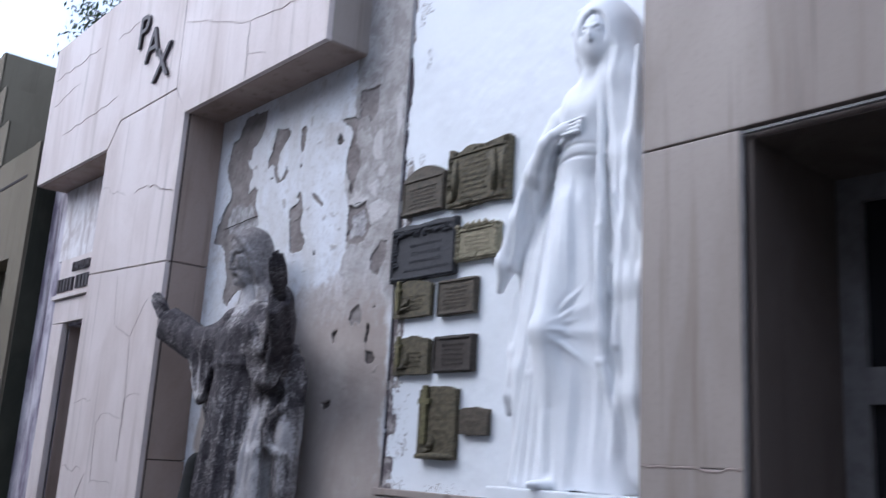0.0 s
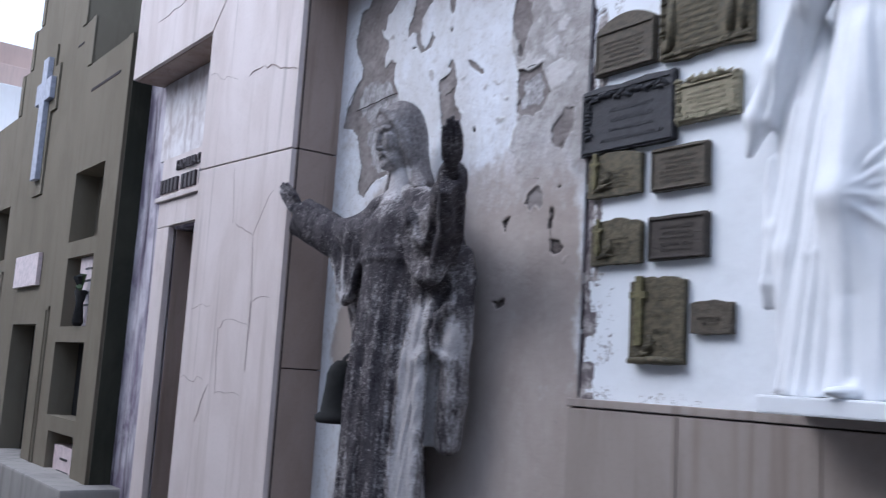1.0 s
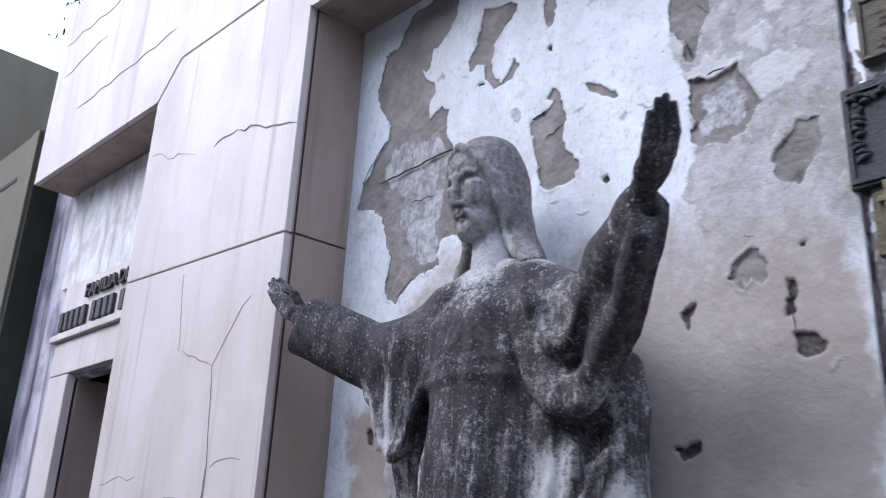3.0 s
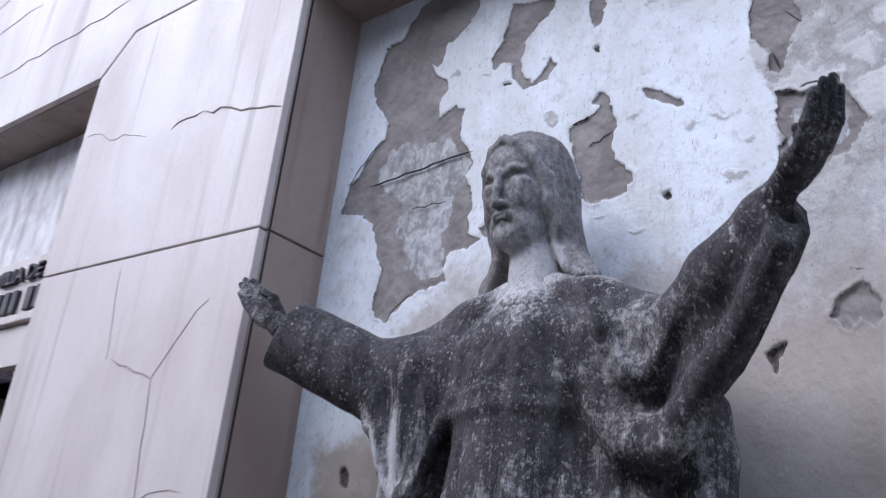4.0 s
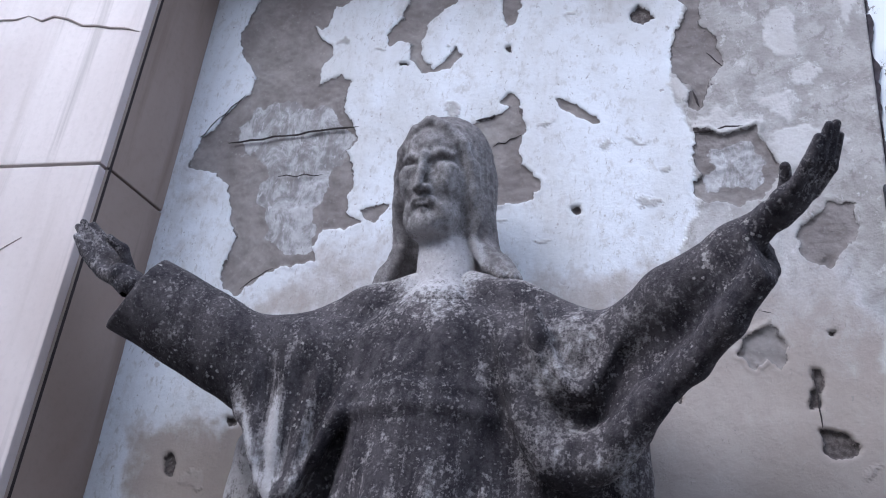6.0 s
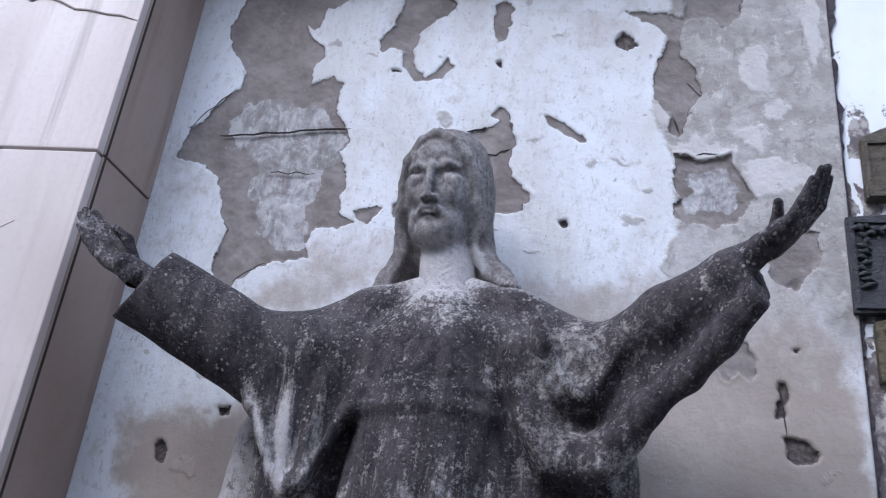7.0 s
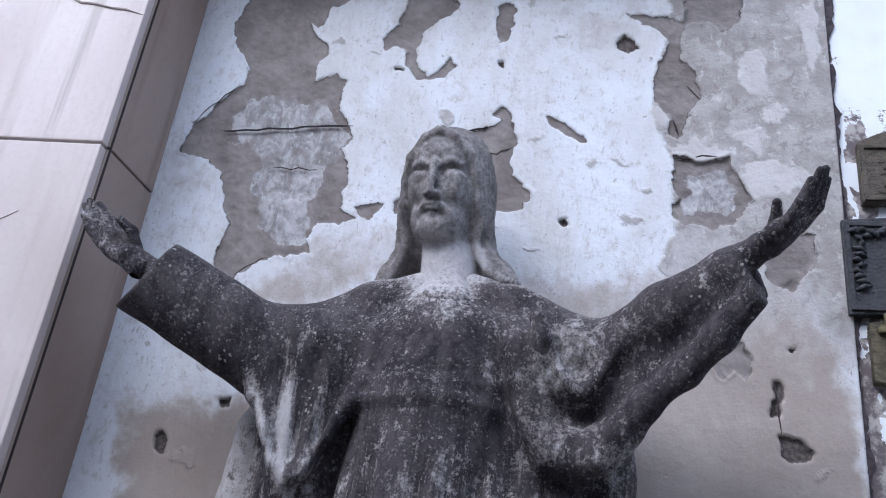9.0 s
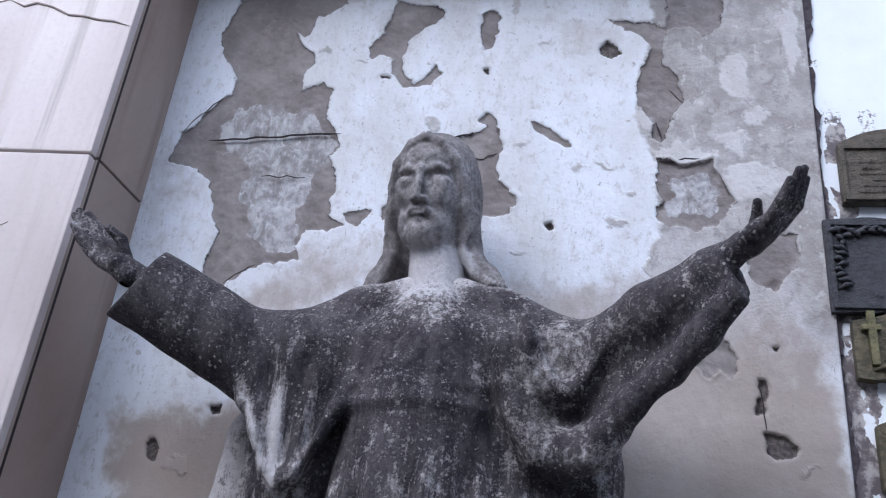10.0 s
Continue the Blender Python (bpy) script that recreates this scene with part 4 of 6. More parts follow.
part("reveal", box(2.49, 2.92, 7.15, 7.165, 0.0, 2.455), MARBLE_BROWN_SHADE, frame2)
part("door_leaf", box(2.86, 2.90, 6.45, 7.16, 0.0, 2.455), DOOR_PAINT, frame2)

words = base("wall_lettering", 2.44, 7.1, 2.86, "dark raised metal letters of a family inscription", "lettering")
part("word", lettering("FAMILIA DE", 0.098, 7.125, 2.868, 2.445, 0.02), LETTER, words)
y = 7.40
for w in (0.055, 0.05, 0.055, 0.055, 0.06, 0.0, 0.05, 0.06, 0.055, 0.05, 0.0, 0.06, 0.055, 0.055):
    if w:
        part("letter_bar", box(2.425, 2.446, y - w * 0.8, y, 2.722, 2.826, 0.004), LETTER, words)
    y -= w + 0.012 if w else 0.05

pax = base("pax_letters", 2.225, 5.7, 4.2, "three dark metal letters stepping down the marble lintel", "lettering")
for ch, y, z in (("P", 5.90, 4.235), ("A", 5.735, 4.085), ("X", 5.565, 3.90)):
    part("letter", lettering(ch, 0.335, y, z, 2.236, 0.02), LETTER, pax)

# ---- the olive green tomb ----
GX, GC = 2.30, 10.30
green = base("green_tomb", 2.6, GC, 0, "olive grey-green stepped tomb facade with recessed niches and a cross", "tomb")


def green_open(y, z):
    for y0, y1, z0, z1 in GREEN_HOLES:
        if y0 < y < y1 and z0 < z < z1:
            return True
    return False


GREEN_HOLES = [(8.34, 9.12, 2.49, 3.10), (8.37, 9.08, 1.77, 2.35), (8.36, 9.17, 1.03, 1.64), (8.36, 9.08, 0.25, 0.905),
               (9.86, 10.73, 0.0, 1.80), (11.46, 12.13, 2.49, 3.07), (11.46, 12.16, 0.25, 0.905)]
STEPS = [(2.36, 0.0, 4.07), (1.28, 4.07, 4.52), (0.98, 4.52, 4.95), (0.72, 4.95, 5.39)]
gy = sorted({GC + s * w for w, _, _ in STEPS for s in (-1, 1)} | {v for h in GREEN_HOLES for v in h[:2]})
gz = sorted({z for _, a, b in STEPS for z in (a, b)} | {v for h in GREEN_HOLES for v in h[2:]})
part("wall", cell_wall(gy, gz, lambda y, z: any(abs(y - GC) < w and a < z < b for w, a, b in STEPS) and not green_open(y, z), GX, GX + 0.28), GREEN, green)
part("body", box(GX + 0.28, 4.6, GC - 2.34, GC + 2.34, 0, 4.05), GREEN, green)
for w, a, b in STEPS[1:]:
    part("step_block", box(GX + 0.28, 3.6, GC - w, GC + w, a, b), GREEN, green)
# side turned from the light: its shade is painted as a near-black render
part("side_wall", box(GX + 0.02, 4.62, GC - 2.366, GC - 2.335, 0, 4.05), GREEN_SHADE, green, "side wall with its shade put into a near-black colour")
for w, a, b in STEPS:
    for s in (-1, 1):
        part("edge_strip", box(GX - 0.012, GX + 0.01, GC + s * (w - 0.055) - 0.055, GC + s * (w - 0.055) + 0.055, a, b, 0.003), GREEN, green)
for y0, y1, z0, z1 in GREEN_HOLES:
    # door and open niche get a near-black back: recess shade put into the colour
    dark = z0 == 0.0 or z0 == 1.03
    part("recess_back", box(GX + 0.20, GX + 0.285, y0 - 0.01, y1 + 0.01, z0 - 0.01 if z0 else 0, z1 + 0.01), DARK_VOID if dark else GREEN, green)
for y0, y1, z0, z1 in ((11.40, 12.06, 1.77, 2.36), (11.42, 12.12, 1.03, 1.64), (9.45, 9.56, 0.5, 1.95)):
    for a in ((y0, y0 + .03, z0, z1), (y1 - .03, y1, z0, z1), (y0, y1, z1 - .03, z1)):
        part("groove_moulding", box(GX - 0.014, GX + 0.005, *a, 0.002), GREEN, green)
part("groove", box(GX - 0.004, GX + 0.004, 8.2, 8.95, 3.80, 3.825), JOINT, green)
part("groove", box(GX - 0.004, GX + 0.004, 9.35, 9.52, 4.34, 4.36), JOINT, green)
cross = base("wall_cross", GX, GC, 3.2, "blue-grey stepped cross fixed on the green facade", "cross")
part("upright", box(GX - 0.07, GX, GC - 0.02, GC + 0.16, 3.2, 4.43, 0.008), CROSS_PAINT, cross)
part("arm", box(GX - 0.068, GX, GC - 0.19, GC + 0.33, 3.98, 4.20, 0.008), CROSS_PAINT, cross)
part("backing", slab([(GC - 0.10, 3.05), (GC + 0.24, 3.05), (GC + 0.24, 3.86), (GC + 0.42, 3.86), (GC + 0.42, 4.32), (GC + 0.24, 4.32), (GC + 0.24, 4.55), (GC - 0.10, 4.55), (GC - 0.10, 4.32), (GC - 0.28, 4.32), (GC - 0.28, 3.86), (GC - 0.10, 3.86)], GX - 0.02, GX + 0.01, 0.003), GREEN, cross)
plq = part("memorial_slab", box(GX - 0.04, GX, 9.90, 10.74, 2.155, 2.46, 0.004), PINK_STONE)
tagged(plq, "small pale pink marble slab on the green facade", "memorial plaque")


def niche_plaque(y0, y1, z0, z1, label):
    ob = part("niche_plaque", box(GX + 0.05, GX + 0.197, y0, y1, z0, z1, 0.004), PINK_STONE)
    tagged(ob, label, "memorial plaque", "plaques in the green tomb")
    for i in range(4):
        z = z1 - 0.10 - i * 0.10
        w = (y1 - y0) * (0.35, 0.55, 0.25, 0.4)[i]
        part("text_bar", box(GX + 0.046, GX + 0.051, (y0 + y1) / 2 - w / 2, (y0 + y1) / 2 + w / 2, z - 0.009, z + 0.009), LETTER, ob)
    return ob


niche_plaque(8.38, 8.86, 1.775, 2.345, "pale pink marble plaque with dark lettering in a niche")
niche_plaque(8.44, 9.02, 0.26, 0.80, "pale marble plaque with dark lettering in a low niche")
niche_plaque(11.5, 12.1, 0.26, 0.85, "pale marble plaque with dark lettering beside the tomb door")
vase = part("flower_vase", turned(GX + 0.0, 8.60, [(0.03, 1.77), (0.045, 1.80), (0.03, 1.95), (0.05, 2.06), (0.045, 2.06)]), DARK_VOID, smooth=True)
tagged(vase, "dark metal vase with dried flowers before the plaque", "vase")
rng = random.Random(5)
for i in range(9):
    a, r = rng.uniform(0, 6.28), rng.uniform(0.02, 0.10)
    part("flower", tube([(GX + 0.0, 8.60, 2.04), (GX - 0.02 + 0.3 * r * math.cos(a), 8.60 + r * math.sin(a), 2.12 + rng.uniform(-0.05, 0.08))], [0.004, 0.022], 6), LEAF if i % 2 else DARK_VOID, vase)
plinth = part("plinth_step", box(2.05, 2.6, 7.70, 12.7, 0.0, 0.60, 0.02), CONCRETE)
tagged(plinth, "low grey concrete plinth along the tombs", "plinth", kind="structure")

# ---- the far pale tomb, trees and roof clutter ----
far = base("far_pale_tomb", 3.0, 15.5, 0, "sunlit pale tomb with columns and a stepped rose-topped tower", "tomb")
part("body", box(2.2, 4.6, 13.3, 18.0, 0, 4.05, 0.02), FAR_PALE, far)
part("cornice", box(2.1, 4.6, 13.25, 18.1, 4.05, 4.25, 0.03), FAR_PALE, far)
part("tower", box(2.25, 4.0, 14.7, 17.4, 4.25, 5.25, 0.02), FAR_PALE, far)
part("tower_top", box(2.25, 3.8, 15.1, 17.2, 5.25, 5.65, 0.02), FAR_ROSE, far)
part("tower_cap", box(2.3, 3.6, 15.4, 16.9, 5.65, 6.05, 0.02), FAR_ROSE, far)
for y in (13.6, 14.6, 15.6, 16.6):
    part("column", turned(2.05, y, [(0.2, 0), (0.17, 0.2), (0.15, 3.6), (0.2, 3.8), (0.22, 4.05)]), FAR_PALE, far, smooth=True)


# ---- the open-armed statue: coordinates out from the wall (d), along it (u) and up (z) ----
CU = 4.11


def taper(*rows):
    zs_, vs_ = zip(*rows)
    return lambda z: np.interp(z, zs_, vs_).astype(np.float32)


def bell(v, c, w):
    return np.exp(-((v - c) / w) ** 2)


def open_armed_body():
    c = Clay((0.0, -0.80, 0.56), (0.56, 0.80, 2.42), 0.0068)
    # robe, cloak behind it, chest and shoulders
    c.column(0.20, 0.0, 0.58, 2.05, taper((0.58, .26), (1.4, .19), (1.85, .168), (2.05, .155)), taper((0.58, .19), (1.5, .15), (2.05, .12)), 0.03)
    c.column(0.11, -0.068, 1.26, 2.12, taper((1.26, .265), (1.45, .31), (1.85, .312), (2.12, .26)), taper((1.26, .07), (1.6, .085), (2.12, .09)), 0.03)
    c.egg((0.20, 0.0, 2.08), (0.115, 0.18, 0.20), 0.03)
    c.egg((0.21, 0.0, 2.185), (0.085, 0.135, 0.095), 0.03)
    c.bar((0.19, 0.17, 2.160), (0.19, -0.20, 2.178), 0.075, 0.080, 0.03)
    for s in (-1, 1):
        c.bar((0.18, s * 0.04, 2.300), (0.18, s * 0.155, 2.262), 0.052, 0.056, 0.03)
        c.bar((0.18, s * 0.155, 2.262), (0.19, s * 0.31, 2.180), 0.056, 0.062, 0.03)
    # sleeve on the figure's right arm, with a wide open cuff
    c.chain([(0.19, 0.20, 2.165, .080), (0.235, 0.40, 2.148, .082), (0.325, 0.71, 2.302, .080)], 0.02)
    c.chain([(0.20, 0.24, 2.130, .070), (0.225, 0.385, 2.098, .076), (0.325, 0.70, 2.262, .080)], 0.02)
    n = np.array((0.52, 0.65, 0.42))
    n = n / np.linalg.norm(n)
    s, g = c.window((0.1, 0.5, 2.0), (0.56, 0.80, 2.42))
    cut = sum(n[i] * (g[i] - (0.300, 0.668, 2.272)[i]) for i in range(3))
    c.v[s] = np.maximum(c.v[s], np.broadcast_to(cut, c.v[s].shape))
    c.bar((0.285, 0.60, 2.215), (0.33, 0.78, 2.325), 0.055, 0.07, 0.008, True)
    c.bar((0.285, 0.60, 2.240), (0.33, 0.78, 2.36), 0.050, 0.064, 0.008, True)
    c.bar((0.285, 0.56, 2.22), (0.315, 0.72, 2.305), 0.034, 0.028, 0.012)
    # sleeve on the raised left arm, reaching forward, its cloth hanging in one wide swag
    c.chain([(0.19, -0.22, 2.165, .078), (0.232, -0.37, 2.162, .066), (0.308, -0.47, 2.218, .058), (0.376, -0.585, 2.276, .048), (0.405, -0.64, 2.300, .044)], 0.02)
    hang = lambda u: 0.165 + 0.36 * np.maximum(-u - 0.20, 0) + 0.5 * np.maximum(-u - 0.48, 0)
    edge = taper((-0.68, 2.25), (-0.652, 2.212), (-0.57, 2.125), (-0.507, 2.068), (-0.433, 2.012), (-0.382, 1.955), (-0.33, 1.885), (-0.297, 1.868), (-0.26, 1.878), (-0.225, 1.93), (-0.17, 2.02))
    c.curtain(hang, 0.050, lambda u: edge(u) + 0.012, taper((-0.66, 2.285), (-0.56, 2.24), (-0.37, 2.17), (-0.17, 2.16)), -0.68, -0.17, 0.035)
    rim = [(-0.64, 2.225), (-0.57, 2.145), (-0.507, 2.088), (-0.433, 2.032), (-0.382, 1.978)]
    c.chain([(float(hang(u)) + 0.038, u, z, .028) for u, z in rim], 0.022)
    c.bar((0.200, -0.170, 2.06), (0.205, -0.180, 1.84), 0.045, 0.045, 0.03)
    # two nested folds of the swag: a rolled hem, the band above it, and an inner lip over a hollow
    def loop(cu, low, half, left, right, d, r, k, cut=False):
        rows = []
        for i in range(13):
            t = i / 6 - 1
            top = left if t > 0 else right
            rows.append((d + 0.030 * max(-t, 0) + 0.045 * max(t, 0), cu + half * t * (1.08 - 0.08 * t * t), low + (top - low) * abs(t) ** 2.1, r * (1 - 0.25 * abs(t))))
        c.chain(rows, k, cut)

    loop(-0.292, 1.955, 0.112, 2.16, 2.12, 0.218, .040, 0.02)
    loop(-0.296, 1.918, 0.128, 2.14, 2.02, 0.232, .030, 0.016)
    c.egg((0.235, -0.305, 2.120), (0.045, 0.070, 0.085), 0.03)
    loop(-0.305, 2.056, 0.088, 2.20, 2.19, 0.256, .024, 0.016)
    loop(-0.312, 2.020, 0.072, 2.13, 2.12, 0.266, .015, 0.010, True)
    loop(-0.315, 2.012, 0.035, 2.04, 2.04, 0.262, .020, 0.012, True)
    c.chain([(0.325, -0.120, 2.14, .008), (0.312, -0.138, 2.03, .012), (0.290, -0.170, 1.93, .015)], 0.012, True)
    n = np.array((0.50, -0.79, 0.36))
    n = n / np.linalg.norm(n)
    s, g = c.window((0.2, -0.80, 2.0), (0.56, -0.45, 2.42))
    cut = sum(n[i] * (g[i] - (0.400, -0.622, 2.290)[i]) for i in range(3))
    c.v[s] = np.maximum(c.v[s], np.broadcast_to(cut, c.v[s].shape))
    c.egg((0.362, -0.582, 2.232), (0.046, 0.046, 0.058), 0.025)
    c.bar((0.378, -0.592, 2.256), (0.43, -0.690, 2.288), 0.018, 0.026, 0.010, True)
    c.bar((0.36, -0.560, 2.255), (0.425, -0.645, 2.318), 0.032, 0.027, 0.010)
    # sleeve cloth hanging to a point under the right arm
    tip = taper((0.13, 2.06), (0.165, 1.985), (0.20, 1.905), (0.235, 1.848), (0.264, 1.825), (0.30, 1.860), (0.345, 1.935), (0.38, 2.01), (0.40, 2.07))
    c.curtain(lambda u: 0.215 + 0.10 * u, 0.040, lambda u: tip(u) + 0.010, taper((0.13, 2.16), (0.40, 2.13)), 0.13, 0.40, 0.03)
    c.chain([(0.275, u, z, .013) for u, z in ((0.392, 2.07), (0.372, 2.01), (0.338, 1.942), (0.298, 1.870), (0.264, 1.838), (0.235, 1.860), (0.20, 1.917), (0.165, 1.995), (0.14, 2.05))], 0.02)
    c.bar((0.295, 0.215, 2.03), (0.275, 0.222, 1.935), 0.020, 0.010, 0.014, True)
    c.chain([(0.14, 0.22, 2.05, .09), (0.14, 0.225, 1.75, .075), (0.13, 0.23, 1.50, .05)], 0.03)
    # lower cloak on the figure's left: turned-back edge with a hollow, and a long light fold beside the robe
    c.chain([(0.13, -0.372, 2.02, .045), (0.12, -0.370, 1.93, .048), (0.135, -0.368, 1.70, .052), (0.13, -0.365, 1.45, .052), (0.12, -0.33, 1.28, .045)], 0.03)
    c.chain([(0.215, -0.335, 1.64, .018), (0.222, -0.325, 1.71, .016), (0.215, -0.340, 1.775, .016), (0.190, -0.375, 1.805, .016), (0.150, -0.412, 1.800, .012)], 0.012)
    c.egg((0.232, -0.378, 1.705), (0.048, 0.036, 0.085), 0.012, None, True)
    c.chain([(0.195, -0.345, 1.62, .014), (0.180, -0.375, 1.605, .016), (0.150, -0.410, 1.595, .014)], 0.012)
    c.chain([(0.19, -0.205, 1.90, .042), (0.22, -0.215, 1.60, .045), (0.23, -0.22, 0.60, .05)], 0.02)
    c.chain([(0.17, -0.265, 1.86, .03), (0.23, -0.275, 1.60, .028), (0.235, -0.28, 0.60, .03)], 0.012)
    c.chain([(0.21, 0.30, 1.90, .045), (0.17, 0.29, 1.70, .03), (0.15, 0.285, 1.52, .02)], 0.02)
    c.egg((0.30, 0.19, 1.80), (0.05, 0.03, 0.12), 0.02, None, True)
    c.chain([(0.09, 0.36, 2.10, .05), (0.095, 0.418, 1.98, .045), (0.095, 0.432, 1.82, .044), (0.10, 0.40, 1.71, .030)], 0.02)
    c.chain([(0.11, 0.33, 1.95, .06), (0.11, 0.34, 1.74, .05)], 0.03)
    # girdle
    s, g = c.window((0.2, -0.2, 1.97), (0.5, 0.2, 2.05))
    c.v[s] -= (0.007 * bell(g[2] - 0.010 * np.cos(g[1] * 9), 2.005, 0.016) * (np.abs(g[1]) < 0.16)).astype(np.float32)

    def folds(d, u, z):
        low = step(1.98 - z, 0, 0.2) * step(0.25 - np.abs(u), 0, 0.05) * step(d, 0.15, 0.22)
        run = 0.010 * np.sin(u * 62 + 2.2 * np.sin(z * 2.3) + 0.6) + 0.006 * np.sin(u * 121 + 1.5 * np.sin(z * 3.1 + 1))
        chest = 0.0035 * np.sin(30 * u + 16 * z) * bell(z, 2.12, 0.12) * step(d, 0.2, 0.25) * bell(u, 0, 0.2)
        cloak = 0.006 * np.sin(u * 48 + z * 4) * step(1.9 - z, 0, 0.1) * step(-u, 0.28, 0.32)
        lump = 0.0018 * np.sin(41 * u + 9 * z) * np.sin(33 * z - 12 * d)
        ray = np.arctan2(u - 0.262, np.maximum(z - 1.70, 0.05))
        drape = 0.0075 * np.sin(34 * ray + 0.9 * np.sin(z * 9)) * step(u, 0.15, 0.19) * step(0.385 - u, 0, 0.04) * step(z, 1.87, 1.92) * step(2.15 - z, 0, 0.08) * step(d, 0.2, 0.24)
        q = (z - 2.022 - 13 * (u + 0.298) ** 2) / np.sqrt(1 + (26 * (u + 0.298)) ** 2)
        inside = step(-u, 0.185, 0.215) * step(u, -0.50, -0.44) * step(d, 0.19, 0.24) * step(2.20 - z, 0, 0.06)
        swag = inside * (0.004 * np.sin(60 * q) - 0.006 * bell(q, 0.13, 0.010))
        return low * run + chest + cloak + lump + drape + swag

    c.fold(folds)
    return c


def turn_to(yaw, pitch, roll=0.0):
    """Columns: forward, side, up of a part that faces out from the wall, turned towards +u by yaw and downwards by pitch."""
    e = Matrix.Rotation(radians(yaw), 3, "Z") @ Matrix.Rotation(radians(pitch), 3, "Y") @ Matrix.Rotation(radians(roll), 3, "X")
    return np.array(e)


def bearded_head():
    o, R, S = np.array((0.180, 0.026, 2.570)), turn_to(8, 10, 1), 1.17
    low = lambda v: v * 0.88 if v > -0.15 else v + 0.018
    w = lambda f, s, v: tuple(o + R @ np.array((S * f, S * s, S * (v if v > 0 else low(v)))))
    c = Clay((0.0, -0.24, 2.20), (0.42, 0.26, 2.78), 0.0028)

    def egg(f, s, v, r, k, cut=False, turn=None):
        c.egg(w(f, s, v), tuple(S * x for x in r), k, R if turn is None else R @ turn, cut)

    def cord(rows, k, cut=False):
        c.chain([(*w(*p[:3]), S * p[3]) for p in rows], k, cut)

    c.bar((0.190, -0.008, 2.22), w(0.0, -0.008, -0.10), 0.072, 0.060, 0.02)
    c.egg((0.218, 0.0, 2.250), (0.062, 0.085, 0.042), 0.035)
    # skull, long oval face, forehead, jaw
    egg(0.004, 0, 0.040, (0.086, 0.087, 0.095), 0.02)
    egg(0.026, 0, -0.026, (0.076, 0.063, 0.112), 0.02)
    egg(0.060, 0, 0.050, (0.042, 0.060, 0.044), 0.02)
    egg(0.048, 0, -0.096, (0.046, 0.046, 0.044), 0.02)
    for s in (-1, 1):
        # deep sockets under a low brow, heavy-lidded eyes
        egg(0.114, s * 0.035, -0.001, (0.018, 0.024, 0.013), 0.012, True)
        egg(0.112, s * 0.019, 0.002, (0.010, 0.008, 0.010), 0.008, True)
        egg(0.0850, s * 0.035, -0.003, (0.0165, 0.0205, 0.0120), 0.003)
        cord([(0.088, s * 0.015, -0.004, .0022), (0.0955, s * 0.026, 0.0055, .0028), (0.0945, s * 0.041, 0.0060, .0030), (0.082, s * 0.057, -0.003, .0024)], 0.003)
        cord([(0.088, s * 0.017, -0.007, .0018), (0.0925, s * 0.034, -0.0125, .0024), (0.082, s * 0.054, -0.007, .0018)], 0.004)
        cord([(0.101, s * 0.012, 0.019, .0028), (0.097, s * 0.030, 0.0265, .0028), (0.085, s * 0.050, 0.0235, .0026)], 0.016)
        egg(0.066, s * 0.040, -0.028, (0.032, 0.020, 0.026), 0.025)
        # nose wings, drooping moustache, full short beard
        egg(0.106, s * 0.0115, -0.050, (0.011, 0.0065, 0.0070), 0.005)
        egg(0.110, s * 0.0070, -0.058, (0.009, 0.0035, 0.0035), 0.003, True)
        cord([(0.103, s * 0.003, -0.070, .0044), (0.101, s * 0.016, -0.073, .0050), (0.089, s * 0.031, -0.088, .0048), (0.078, s * 0.037, -0.104, .0040)], 0.008)
        egg(0.060, s * 0.030, -0.100, (0.034, 0.022, 0.034), 0.016)
        egg(0.085, s * 0.015, -0.119, (0.016, 0.016, 0.016), 0.010)
        # hair parted in the middle, drawn back over the ears and down to the shoulder
        egg(-0.008, s * 0.046, -0.010, (0.062, 0.040, 0.118), 0.02)
        cord([(0.084, s * 0.003, 0.098, .010), (0.084, s * 0.030, 0.084, .010), (0.070, s * 0.060, 0.050, .011), (0.052, s * 0.073, 0.008, .0135), (0.042, s * 0.076, -0.05, .0155), (0.024, s * 0.078, -0.10, .019)], 0.009)
        cord([(0.010, s * 0.072, -0.06, .022), (0.008, s * 0.076, -0.120, .021), (0.006, s * 0.088, -0.165, .022), (0.016, s * 0.112 - 0.008, -0.200, .023), (0.026, s * 0.134 - 0.016, -0.222, .017)], 0.016)
        cord([(0.030, s * 0.072, -0.09, .010), (0.028, s * 0.074, -0.150, .011), (0.036, s * 0.100 - 0.008, -0.200, .012), (0.044, s * 0.120 - 0.016, -0.224, .010)], 0.006)
        cord([(-0.020, s * 0.045, 0.0, .042), (-0.022, s * 0.052, -0.11, .034), (-0.03, s * 0.085, -0.205, .032)], 0.03)
    # straight nose, downturned mouth, chin tuft
    cord([(0.104, 0, 0.024, .0090), (0.112, 0, -0.012, .0066), (0.118, 0, -0.042, .0070)], 0.009)
    egg(0.114, 0, -0.049, (0.012, 0.0090, 0.0070), 0.005)
    cord([(0.088, 0.026, -0.092, .0030), (0.102, 0.010, -0.0805, .0034), (0.104, 0, -0.0815, .0032), (0.102, -0.010, -0.0805, .0034), (0.088, -0.026, -0.092, .0030)], 0.004)
    cord([(0.088, 0.017, -0.0965, .0034), (0.098, 0, -0.0945, .0048), (0.088, -0.017, -0.0965, .0034)], 0.006)
    cord([(0.098, 0.026, -0.0955, .0018), (0.113, 0.010, -0.0875, .0022), (0.114, 0, -0.0870, .0022), (0.113, -0.010, -0.0875, .0022), (0.098, -0.026, -0.0955, .0018)], 0.003, True)
    egg(0.084, 0, -0.120, (0.021, 0.022, 0.020), 0.012)
